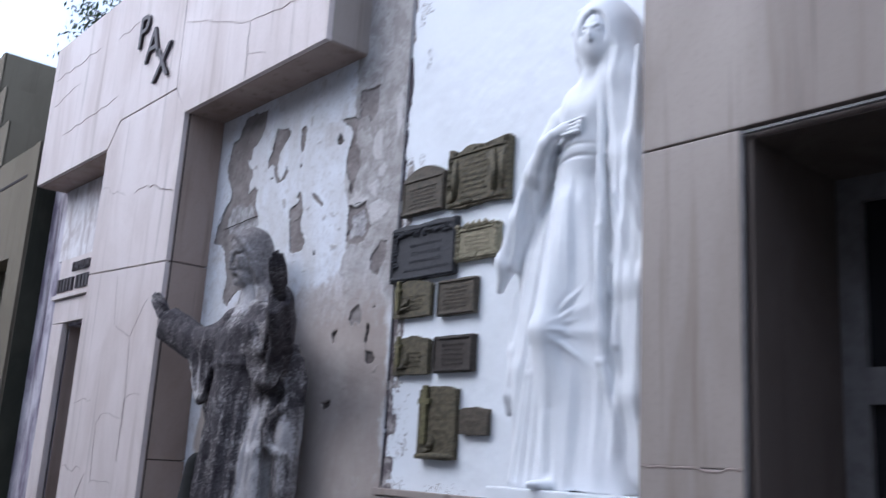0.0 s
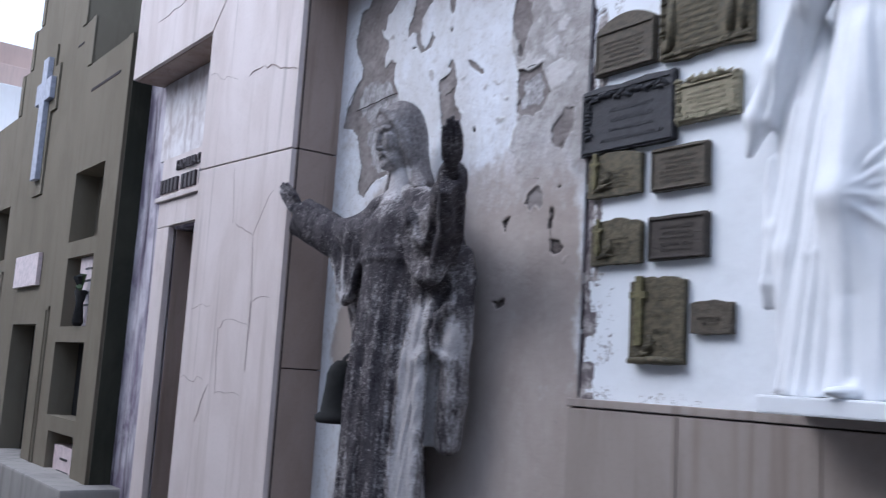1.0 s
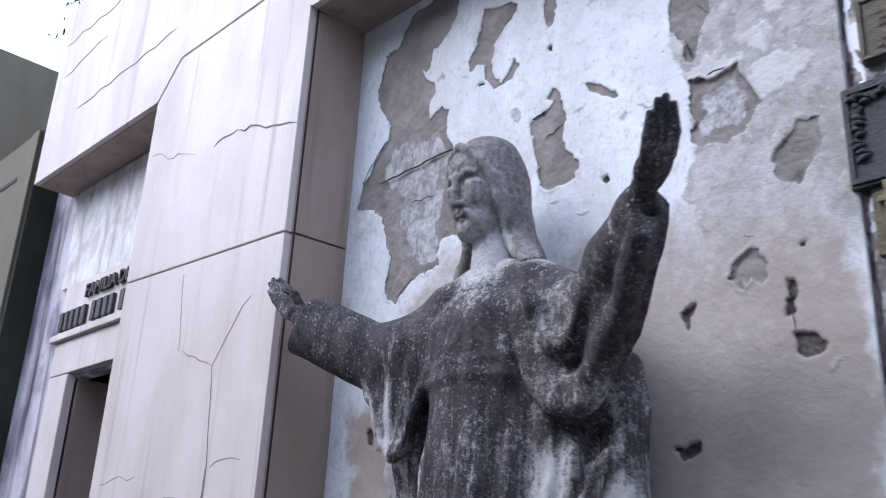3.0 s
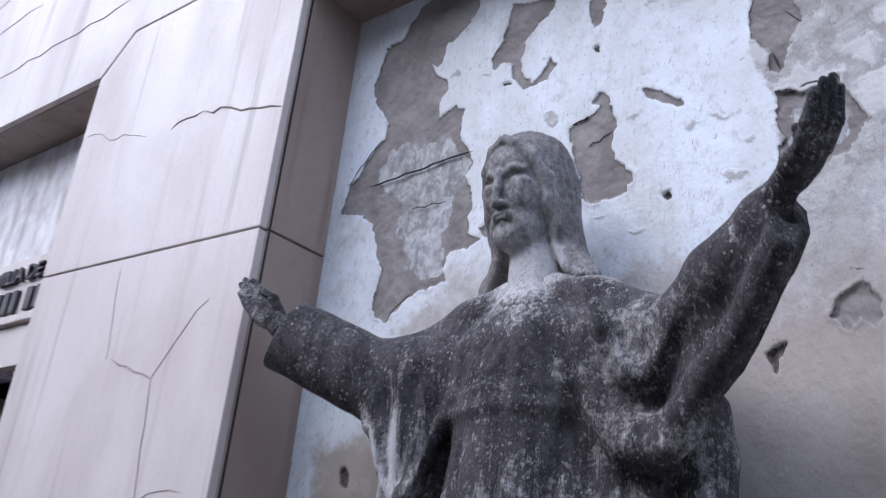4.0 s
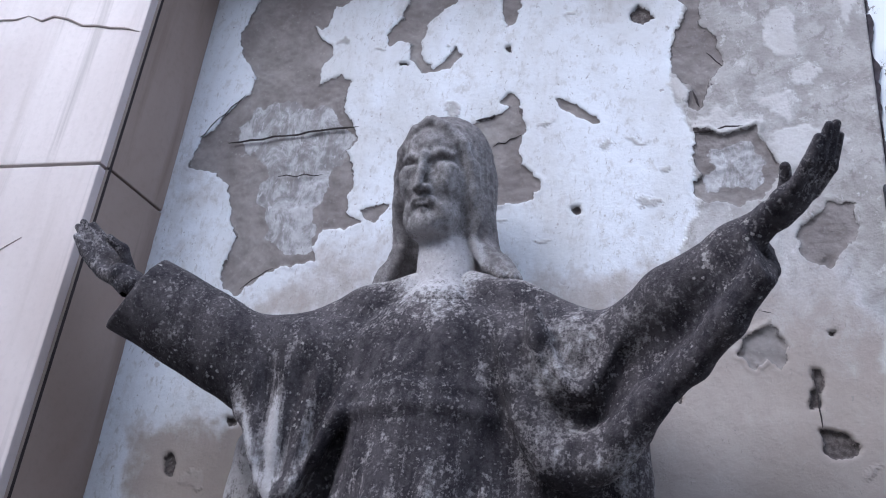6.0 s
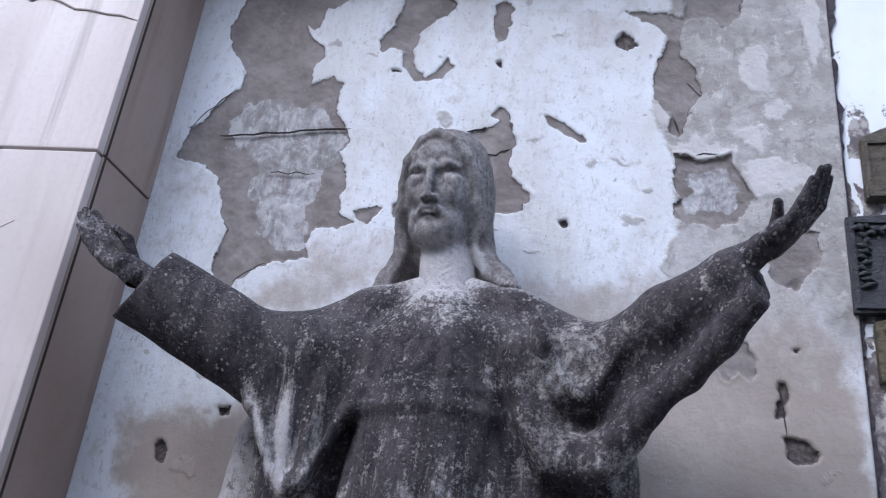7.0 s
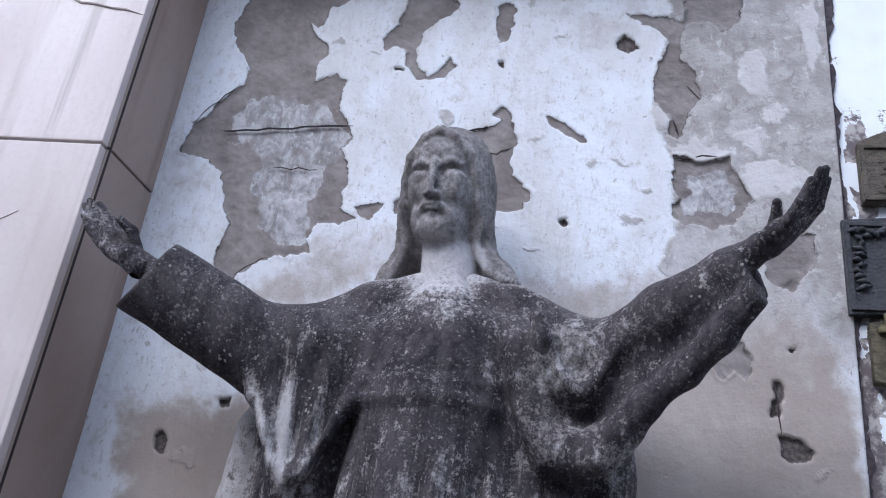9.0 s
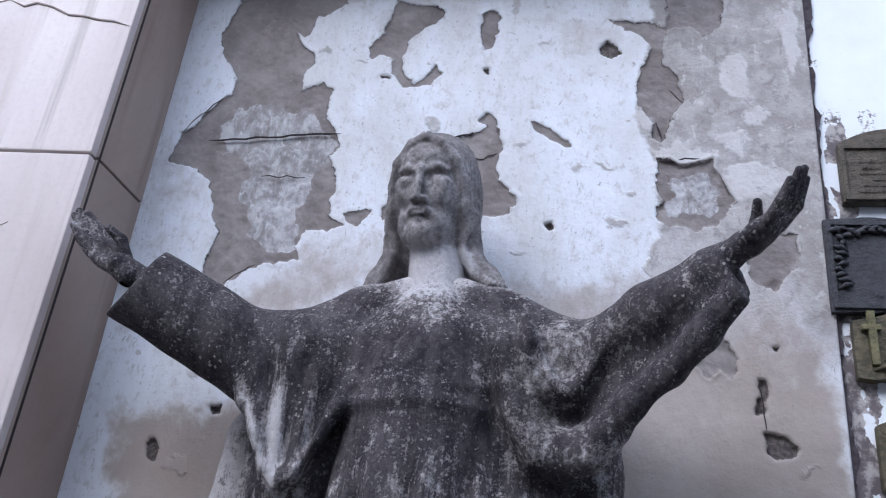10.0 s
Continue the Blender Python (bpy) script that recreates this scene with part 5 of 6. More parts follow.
    cord([(0.096, 0, 0.104, .0035), (0.055, 0, 0.136, .004), (-0.02, 0, 0.142, .004)], 0.008, True)

    def strands(d, u, z):
        f = (R[0][0] * (d - o[0]) + R[1][0] * (u - o[1]) + R[2][0] * (z - o[2])) / S
        s = (R[0][1] * (d - o[0]) + R[1][1] * (u - o[1]) + R[2][1] * (z - o[2])) / S
        v = (R[0][2] * (d - o[0]) + R[1][2] * (u - o[1]) + R[2][2] * (z - o[2])) / S
        hair = np.maximum(step(np.abs(s), 0.066, 0.076), step(v, 0.082, 0.096)) * step(v, -0.27, -0.24)
        beard = step(-0.100 - v, 0, 0.012) * step(v, -0.150, -0.138) * step(f, 0.045, 0.06) * step(0.062 - np.abs(s), 0, 0.02)
        a = np.where(v > 0.082, f * 150 + np.abs(s) * 90, 30 * np.arctan2(np.abs(s), f + 0.03) + 1.6 * np.sin(v * 34))
        worn = 0.0010 * np.sin(s * 310 + 40 * v) * np.sin(v * 270 - f * 190)
        return 0.0017 * hair * (np.sin(a) + 0.5 * np.sin(2.3 * a + 1)) + 0.0012 * beard * np.sin(s * 330 + 3 * np.sin(v * 120)) * np.sin(v * 230 + s * 90) + 0.5 * worn

    c.fold(strands)
    return c


def open_palm(wrist, tip, palm, side, thumb, curl, h=0.003):
    """A hand from the wrist to its fingertips: palm out of its inner face, side towards its thumb, arched back by curl."""
    o, t = np.array(wrist, float), np.array(tip, float)
    ln = np.linalg.norm(t - o)
    a = (t - o) / ln
    p = np.array(palm) - a * (np.array(palm) @ a)
    p = p / np.linalg.norm(p)
    q = np.cross(a, p)
    q = q * np.sign(q @ np.array(side))
    w = lambda x, y, z: tuple(o + a * x * ln + q * y + p * (z - curl * 4 * x * (1 - x)))
    ends = np.array([w(1.08, 0, 0), w(-0.2, 0, 0), w(0.5, 0.075, 0), w(0.5, -0.065, 0), w(0.5, 0, 0.08), w(0.5, 0, -0.06), thumb])
    c = Clay(ends.min(0) - 0.02, ends.max(0) + 0.02, h)
    c.bar(w(-0.18, 0, 0), w(0.10, 0, 0), 0.029, 0.026, 0.01)
    R = np.stack([a, q, p], 1)
    c.egg(w(0.30, 0, 0.002), (0.27 * ln, 0.040, 0.020), 0.012, R)
    c.egg(w(0.22, -0.022, 0.010), (0.16 * ln, 0.016, 0.014), 0.010, R)
    for i, y in enumerate((0.029, 0.0098, -0.0098, -0.028)):
        end = (0.93, 1.0, 0.96, 0.84)[i]
        c.chain([(*w(0.42, y, 0.001), .0122), (*w(0.42 + (end - 0.42) * 0.5, y * 1.0, 0.002 * i), .0112), (*w(end, y * 0.86, 0.006 + 0.002 * i), .0080)], 0.004)
    c.chain([(*w(0.10, 0.022, 0.008), .017), (*(0.45 * np.array(w(0.10, 0.022, 0.008)) + 0.55 * np.array(thumb) + 0.012 * q), .0135), (*thumb, .0095)], 0.008)
    c.egg(w(0.30, -0.004, 0.028), (0.15 * ln, 0.020, 0.012), 0.012, R, True)
    return c


def crust_shade_mask(d, u, z):
    """How far the black lichen crust covers the stone, plus the swag's painted shade."""
    m = np.full(z.shape, 0.77)
    m = np.where(np.abs(u) > 0.4, 0.86, m)
    m -= 0.22 * bell(u, -0.47, 0.07) * bell(z, 2.12, 0.08)
    m += 0.16 * bell(z, 2.03, 0.13) * bell(u, 0.05, 0.14)
    m -= 0.30 * bell(u, -0.28, 0.13) * bell(z, 2.07, 0.18)
    m -= 0.05 * bell(u, -0.02, 0.14) * bell(z, 2.15, 0.10)
    # shade painted into the swag's hollow and below its hem
    m += 0.25 * bell(u, -0.312, 0.05) * bell(z, 2.02, 0.016) + 0.25 * bell(u, -0.30, 0.08) * bell(z, 1.880, 0.018)
    m -= 0.38 * step(1.86 - z, 0, 0.25) * step(-u, 0.17, 0.21)
    m -= 0.08 * step(1.95 - z, 0, 0.2)
    m -= 0.55 * bell(u, -0.392, 0.030) * bell(z, 1.70, 0.07)
    m += 0.22 * step(-u, 0.29, 0.32) * step(1.66 - z, 0, 0.08)
    m -= 0.75 * bell(u, -0.235, 0.05) * step(1.88 - z, 0, 0.12)
    streak = bell(u - 0.15 * (z - 1.95), 0.288, 0.020) + 0.7 * bell(u - 0.42 * (z - 1.95), 0.335, 0.012) + 0.55 * bell(u + 0.05 * (z - 1.95), 0.222, 0.012)
    m -= 1.15 * streak * bell(z, 1.94, 0.115)
    m -= 0.22 * step(-u, 0.34, 0.38) * step(1.98 - z, 0, 0.06)
    m -= 0.6 * bell(u, 0.17, 0.03) * step(1.85 - z, 0, 0.1)
    m -= 0.95 * step(u, 0.37, 0.41) * step(2.055 - z, 0, 0.03) * step(0.19 - d, 0, 0.03) * step(z, 1.72, 1.78)
    m -= 0.34 * step(u, 0.70, 0.74) + 0.14 * step(-u, 0.66, 0.70)
    head = step(z, 2.28, 0.02 + 2.30) * (np.abs(u) < 0.3)
    m = m * (1 - head) + head * (0.29 + 0.14 * step(z, 2.58, 2.70) + 0.10 * step(np.abs(u - 0.01), 0.07, 0.1))
    throat = step(0.112 - np.abs(u - 0.002), 0, 0.07) * step(z, 2.165, 2.285) * step(2.43 - z, 0, 0.03) * step(d, 0.12, 0.2)
    m = m * (1 - throat) + throat * -0.12
    m -= 0.12 * bell(u - 0.02, 0.0, 0.035) * bell(z, 2.425, 0.02) * step(d, 0.28, 0.31)
    return np.clip(m, -0.3, 1.1)


def mottle_mask(d, u, z):
    """How blotchy the crust is: strong on the robe, faint on the head."""
    return 1.35 + 0.6 * bell(z, 2.235, 0.04) * bell(u, 0, 0.1) - 0.95 * step(z, 2.30, 2.36) * (np.abs(u) < 0.3) - 0.7 * step(1.86 - z, 0, 0.2) * step(-u, 0.17, 0.21) - 0.75 * bell(u, 0.28, 0.08) * bell(z, 1.95, 0.13)


def runs_mask(d, u, z):
    """How strongly the stains run downwards: below the girdle and in the hanging folds."""
    return 0.25 + 0.75 * step(2.02 - z, 0, 0.15) + 1.2 * bell(u, 0.27, 0.11) * bell(z, 2.03, 0.13) - 0.25 * step(z, 2.28, 2.34)


right_palm = open_palm((0.308, 0.715, 2.298), (0.318, 0.866, 2.436), (0.80, -0.35, 0.30), (0.3, -0.6, 0.7), (0.345, 0.752, 2.384), 0.012)
left_palm = open_palm((0.418, -0.638, 2.310), (0.520, -0.752, 2.428), (-0.1, 0.5, 0.8), (-0.4, 0.5, 0.5), (0.449, -0.672, 2.398), 0.022)
christ = clay_mesh("statue", [open_armed_body(), bearded_head(), right_palm, left_palm],
                   lambda co: np.stack([WALL - co[:, 0], CU + co[:, 1], co[:, 2]], 1), {"crust": crust_shade_mask, "mottle": mottle_mask, "runs": runs_mask})
christ.materials.append(STATUE)
tagged(new("open_armed_statue", christ), "weathered grey stone statue, black with lichen, arms held open", "statue")
ped = base("pedestal", 2.3, CU, 0, "grey concrete pedestal under the open-armed statue", "pedestal")
part("block", box(2.0, 2.488, CU - 0.36, CU + 0.36, 0.0, 0.52, 0.015), CONCRETE, ped)
part("cap", box(1.97, 2.488, CU - 0.40, CU + 0.40, 0.52, 0.585, 0.012), CONCRETE, ped)

# dark flower holder on the niche wall beside the robe
urn = base("wall_vase", 2.43, 4.62, 1.3, "black metal flower holder fixed to the niche wall", "vase")
part("cup", turned(2.375, 4.62, [(0.095, 1.295), (0.108, 1.305), (0.108, 1.33), (0.088, 1.345), (0.080, 1.40), (0.070, 1.48), (0.068, 1.52), (0.052, 1.56), (0.025, 1.585)], 24), DARK_VOID, urn, smooth=True)
part("bracket", box(2.40, 2.492, 4.60, 4.64, 1.30, 1.42, 0.004), IRON, urn)
part("stem", tube([(2.38, 4.62, 1.57), (2.38, 4.60, 1.60), (2.39, 4.58, 1.62)], [0.012, 0.01, 0.006], 8), IRON, urn)


# ---- the white veiled statue in relief ----
def veiled_figure():
    c = Clay((-0.015, 1.64, 1.53), (0.30, 2.54, 3.30), 0.0045)
    c.column(0.07, 2.07, 1.54, 2.70, taper((1.54, .275), (1.9, .24), (2.3, .170), (2.60, .108), (2.70, .105)), taper((1.54, .125), (2.1, .115), (2.70, .085)), 0.03)
    c.egg((0.085, 2.025, 2.77), (0.090, 0.115, 0.19), 0.03)
    c.egg((0.125, 2.065, 2.850), (0.050, 0.055, 0.060), 0.045)
    c.egg((0.120, 1.975, 2.850), (0.050, 0.055, 0.060), 0.045)
    c.bar((0.085, 2.075, 2.905), (0.08, 1.90, 2.910), 0.062, 0.080, 0.04)
    c.bar((0.10, 2.005, 2.90), (0.130, 1.965, 3.06), 0.055, 0.044, 0.02)
    # mantle down the far side, and from the veil to the raised arm
    c.chain([(0.08, 1.93, 3.12, .098), (0.075, 1.885, 2.93, .090), (0.085, 1.84, 2.65, .080), (0.10, 1.80, 2.2, .080), (0.09, 1.78, 1.85, .075), (0.07, 1.78, 1.62, .050)], 0.03)
    c.chain([(0.08, 2.075, 3.17, .032), (0.080, 2.046, 3.05, .032), (0.075, 2.042, 2.965, .036), (0.075, 2.090, 2.89, .044), (0.07, 2.160, 2.83, .048), (0.07, 2.210, 2.765, .046), (0.07, 2.252, 2.68, .042)], 0.03)
    # raised arm, palm on the breast
    c.chain([(0.10, 2.15, 2.83, .055), (0.12, 2.245, 2.655, .050)], 0.03)
    c.chain([(0.12, 2.245, 2.66, .046), (0.175, 2.155, 2.735, .033), (0.185, 2.115, 2.755, .026)], 0.012)
    c.egg((0.185, 2.080, 2.770), (0.016, 0.045, 0.024), 0.010, turn_to(0, 0, -18))
    for i in range(4):
        c.bar((0.190, 2.070, 2.787 - 0.013 * i), (0.182, 1.990 + 0.004 * i, 2.797 - 0.015 * i), 0.0080, 0.0060, 0.0025)
    # hanging sleeve with its hollow, and the cloth behind it
    c.chain([(0.10, 2.255, 2.67, .055), (0.085, 2.35, 2.50, .052), (0.08, 2.425, 2.35, .044), (0.075, 2.462, 2.255, .018)], 0.022)
    c.egg((0.06, 2.015, 3.0), (0.05, 0.060, 0.10), 0.03)
    c.egg((0.165, 2.325, 2.47), (0.050, 0.016, 0.15), 0.03, turn_to(0, 0, 24), True)
    c.egg((0.03, 2.28, 2.25), (0.055, 0.11, 0.40), 0.03)
    c.egg((0.025, 2.33, 1.98), (0.055, 0.085, 0.22), 0.03, turn_to(0, 0, 12))
    # bent knee and foot
    c.chain([(0.12, 2.07, 2.50, .055), (0.185, 2.110, 2.06, .058), (0.145, 2.10, 1.75, .045), (0.14, 2.10, 1.58, .055)], 0.04)
    c.egg((0.225, 2.085, 1.556), (0.055, 0.028, 0.018), 0.012, turn_to(20, 0))
    c.egg((0.215, 1.94, 1.88), (0.050, 0.065, 0.22), 0.05, None, True)
    # cloth spreading under the sleeve to a low corner
    c.chain([(0.030, 2.40, 2.22, .030), (0.040, 2.395, 2.02, .036), (0.045, 2.408, 1.86, .030), (0.040, 2.420, 1.80, .016)], 0.015)
    c.chain([(0.035, 2.30, 2.35, .045), (0.045, 2.335, 1.95, .048), (0.050, 2.315, 1.60, .045)], 0.03)
    # long skirt folds fanning out from the girdle
    for y0, y1, d1, r in ((2.085, 2.335, 0.105, .016), (2.075, 2.285, 0.140, .018), (2.062, 2.235, 0.160, .018), (2.048, 2.180, 0.165, .020), (2.030, 2.120, 0.150, .016)):
        c.chain([(0.140, y0, 2.60, .006), (0.150, y0 + 0.35 * (y1 - y0), 2.30, 0.7 * r), (d1 + 0.01, y0 + 0.70 * (y1 - y0), 1.92, r), (d1, y1, 1.56, 1.2 * r)], 0.010)
    # folds drawn from the bent knee across to the mantle
    for z1, r in ((2.285, .011), (2.195, .009), (2.115, .010), (2.010, .009), (1.900, .010)):
        c.chain([(0.210, 2.085, 2.062 + 0.12 * (z1 - 2.06), 1.2 * r), (0.165, 2.00, 2.062 + 0.55 * (z1 - 2.06), r), (0.125, 1.925, z1, 0.8 * r)], 0.006)
    c.chain([(0.235, 2.062, 2.00, .012), (0.22, 2.070, 1.80, .020), (0.215, 2.072, 1.60, .020)], 0.012, True)
    # mantle: folded inner edge with a deep groove beside it, and long folds
    c.chain([(0.150, 1.925, 2.90, .014), (0.168, 1.915, 2.40, .018), (0.160, 1.900, 1.95, .018), (0.130, 1.860, 1.70, .010)], 0.010)
    c.chain([(0.205, 1.962, 2.66, .008), (0.205, 1.950, 2.30, .014), (0.200, 1.945, 1.95, .016)], 0.012, True)
    c.chain([(0.150, 1.865, 3.02, .010), (0.165, 1.850, 2.50, .012), (0.160, 1.845, 2.00, .012), (0.125, 1.815, 1.84, .008)], 0.010)
    c.chain([(0.130, 1.800, 3.02, .010), (0.145, 1.790, 2.50, .012), (0.140, 1.785, 1.90, .010)], 0.010)
    # veil and face
    o, R = np.array((0.135, 1.958, 3.100)), turn_to(-12, 8)
    w = lambda f, s, v: tuple(o + R @ np.array((f, s, v)))
    c.egg((0.095, 1.960, 3.125), (0.115, 0.115, 0.145), 0.03)
    c.chain([(0.140, 1.965, 3.235, .016), (0.150, 2.028, 3.215, .016), (0.140, 2.066, 3.155, .015), (0.122, 2.058, 3.06, .016), (0.09, 2.044, 2.96, .026)], 0.012)
    c.egg(w(0.060, 0.0, 0.004), (0.060, 0.055, 0.086), 0.012, R, True)
    c.egg(w(0.010, 0, 0.0), (0.066, 0.054, 0.088), 0.005, R)
    c.egg(w(0.032, 0, -0.066), (0.032, 0.030, 0.028), 0.025, R)
    c.chain([(*w(0.074, 0, 0.024), .005), (*w(0.081, 0, -0.005), .0048), (*w(0.082, 0, -0.025), .0050)], 0.012)
    for s in (-1, 1):
        c.egg(w(0.092, s * 0.024, 0.012), (0.014, 0.016, 0.008), 0.010, R, True)
        c.egg(w(0.060, s * 0.024, 0.010), (0.012, 0.015, 0.008), 0.003, R)
        c.chain([(*w(0.072, s * 0.010, 0.023), .003), (*w(0.070, s * 0.024, 0.030), .003), (*w(0.056, s * 0.042, 0.024), .003)], 0.010)
        c.bar(w(0.070, s * 0.012, 0.013), w(0.066, s * 0.036, 0.013), 0.0026, 0.0024, 0.003)
        c.egg(w(0.042, s * 0.026, -0.030), (0.022, 0.022, 0.034), 0.025, R)
    c.egg(w(0.050, 0, -0.054), (0.016, 0.022, 0.018), 0.02, R)
    c.bar(w(0.066, 0.009, -0.051), w(0.066, -0.009, -0.051), 0.0030, 0.0030, 0.005)
    c.bar(w(0.065, 0.006, -0.059), w(0.065, -0.006, -0.059), 0.0034, 0.0034, 0.005)

    def crease(v):
        return 1 - 2 * np.abs(np.sin(v)) ** 1.25

    def folds(d, y, z):
        low = step(2.64 - z, 0, 0.12) * step(d, 0.02, 0.07)
        fan = (y - 2.06) / (0.10 + 0.15 * (2.70 - z))
        wave = np.sin(z * 3.5 + 1)
        run = 0.0050 * crease(fan * 4.6 + 0.5 * wave) + 0.0042 * crease(fan * 8.7 + 0.9 * wave + 1) + 0.0014 * np.sin(fan * 31 + 2 * wave)
        calm = 1 - 0.85 * bell(y, 2.10, 0.045) * bell(z, 2.05, 0.35)
        ray = np.arctan2(z - 2.06, 2.11 - y)
        burst = 0.0022 * crease(ray * 5.5 + 0.4) * step(2.08 - y, 0, 0.04) * step(y, 1.84, 1.90) * bell(z, 2.03, 0.22) * step(d, 0.08, 0.12)
        veil = (0.0042 * crease((y + 0.06 * z) * 40) + 0.0016 * np.sin((y + 0.05 * z) * 150)) * step(1.935 - y, 0, 0.04) * step(z, 1.6, 1.7) * step(3.12 - z, 0, 0.15)
        waist = -0.006 * bell(z - 0.02 * np.cos((y - 2.03) * 12), 2.650, 0.007) * bell(y, 2.04, 0.09)
        waist = waist - 0.004 * bell(z - 0.02 * np.cos((y - 2.03) * 12), 2.690, 0.006) * bell(y, 2.04, 0.09)
        top = 0.002 * crease(y * 30 + z * 18) * bell(z, 2.76, 0.06) * bell(y, 2.03, 0.08)
        return 0.6 * low * run * calm * (1 - bell(z, 2.03, 0.15) * step(2.06 - y, 0, 0.05)) + burst + veil + waist + top

    c.fold(folds)
    return c


mary = clay_mesh("relief", [veiled_figure()], lambda co: np.stack([WALL + 0.008 - co[:, 0], co[:, 1], co[:, 2]], 1), {})
mary.materials.append(MARY_WHITE)
tagged(new("veiled_statue", mary), "white painted statue of a veiled robed figure against the wall", "statue")
shelf = part("statue_shelf", slab([(1.712, 1.492), (2.315, 1.492), (2.315, 1.54), (1.712, 1.54)], 2.25, 2.50, 0.006), MARY_WHITE)
tagged(shelf, "white painted stone shelf under the veiled statue", "shelf")


# ---- memorial plaques on the white panel ----
def plaque(y0, y1, z0, z1, metal, label, arch=0.0, ragged=0.0, border=0.012, bars=4, ornament="", tilt=0.0, seed=1):
    """A cast plaque: plate, rim, bars for its small writing, and cast ornament."""
    r = random.Random(seed)
    xw = WALL + 0.008
    n = 14
    top = []
    for i in range(n + 1):
        s = i / n
        bump = arch * (1 - (2 * s - 1) ** 2) + ragged * (abs(math.sin(7 * s + seed)) * 0.7 + r.uniform(0, 0.5))
        top.append((y1 + (y0 - y1) * s, z1 - arch * 0.6 + bump + tilt * (s - 0.5)))
    low = [(y0 + (y1 - y0) * i / n, z0 - ragged * 0.6 * r.uniform(0, 1) - tilt * (i / n - 0.5)) for i in range(n + 1)] if ragged else [(y0, z0), (y1, z0)]
    ob = part("memorial_plaque", slab(low + top, xw - 0.024, xw + 0.002, 0.003), metal)
    tagged(ob, label, "plaque", "memorial plaques on the white panel")
    xs = xw - 0.024
    if border:
        part("rim", box(xs - 0.006, xs, y0 + 0.004, y1 - 0.004, z0 + 0.004, z0 + 0.004 + border, 0.002), metal, ob)
        part("rim", box(xs - 0.006, xs, y0 + 0.004, y1 - 0.004, z1 - arch * 0.7 - 0.004 - border, z1 - arch * 0.7 - 0.004, 0.002), metal, ob)
        part("rim", box(xs - 0.006, xs, y0 + 0.004, y0 + 0.004 + border, z0 + border, z1 - arch * 0.7 - border, 0.002), metal, ob)
        part("rim", box(xs - 0.006, xs, y1 - 0.004 - border, y1 - 0.004, z0 + border, z1 - arch * 0.7 - border, 0.002), metal, ob)
    yl, yr = y1 - 0.03, y0 + 0.03
    if "cross" in ornament:
        tall, wide = z1 - z0, 0.030 if z1 - z0 > 0.2 else 0.018
        yc = yl - 0.5 * wide
        part("cross", box(xs - 0.014, xs, yc - 0.5 * wide, yc + 0.5 * wide, z0 + 0.20 * tall, z1 + 0.016, 0.003), OLIVE_BRASS, ob, "rubbed olive brass cross")
        part("cross_arm", box(xs - 0.013, xs, yc - 1.1 * wide, yc + 1.3 * wide, z1 - 0.22 * tall, z1 - 0.22 * tall + 0.8 * wide, 0.003), OLIVE_BRASS, ob)
        yl -= 1.6 * wide
    if "lily" in ornament:
        for i in range(7):
            a0, ln = 0.15 + 0.28 * i, r.uniform(0.045, 0.085)
            yb, zb = y1 - 0.035 - 0.012 * i, z0 + 0.020 + 0.003 * i
            bend = 0.02 * (-1) ** i
            part("leaf", tube([(xs - 0.002, yb, zb), (xs - 0.010, yb - 0.5 * ln * math.cos(a0), zb + 0.5 * ln * math.sin(a0) + bend * 0.4), (xs - 0.003, yb - ln * math.cos(a0), zb + ln * math.sin(a0) * 0.7)], [0.004, 0.0085, 0.002], 6), metal, ob, smooth=True)
    if "floral" in ornament:
        bm = bmesh.new()
        for i in range(46):
            f = i / 45
            yy, zz = (y1 - 0.02 - (y1 - y0 - 0.04) * f * 1.25, z1 - 0.035 + r.uniform(-0.014, 0.012)) if f < 0.8 else (y1 - 0.03 + r.uniform(-0.01, 0.01), z1 - 0.05 - (f - 0.8) * 4 * (z1 - z0 - 0.08))
            a, ln = r.uniform(0, 3.14), r.uniform(0.010, 0.024)
            bm = tube([(xs + 0.001, yy - ln * math.cos(a), zz - 0.6 * ln * math.sin(a)), (xs - 0.009, yy, zz), (xs + 0.001, yy + ln * math.cos(a), zz + 0.6 * ln * math.sin(a))], [0.003, 0.0075, 0.003], 6, bm)
        tagged(part("cast_border", bm, metal, ob, smooth=True), kind="stuff")
        yl, arch = yl - 0.05, arch + 0.045
    if "scroll" in ornament:
        part("scroll", tube([(xs - 0.004, y1 - 0.004, z0 + 0.006), (xs - 0.008, (y0 + y1) / 2, z0 + 0.010), (xs - 0.004, y0 + 0.004, z0 + 0.006)], [0.010, 0.014, 0.010], 8), metal, ob, smooth=True)
    if "wreath" in ornament:
        for i in range(12):
            yy = y0 + (y1 - y0) * (0.25 + 0.5 * i / 11)
            part("leaf", tube([(xs + 0.004, yy - 0.012, z1 - 0.002), (xs - 0.006, yy, z1 + 0.010 + 0.008 * math.sin(i * 2)), (xs + 0.004, yy + 0.014, z1 + 0.002)], [0.004, 0.010, 0.003], 6), metal, ob, smooth=True)
    if "figure" in ornament:
        for i in range(3):
            part("relief_pillar", tube([(xs, (y0 + 0.03, y0 + 0.085, y1 - 0.05)[i], z0 + 0.035), (xs - 0.006, (y0 + 0.035, y0 + 0.08, y1 - 0.05)[i], (z0 + z1) / 2), (xs, (y0 + 0.03, y0 + 0.10, y1 - 0.05)[i], z1 - 0.03)], [0.014, 0.017, 0.010], 8), metal, ob, smooth=True)
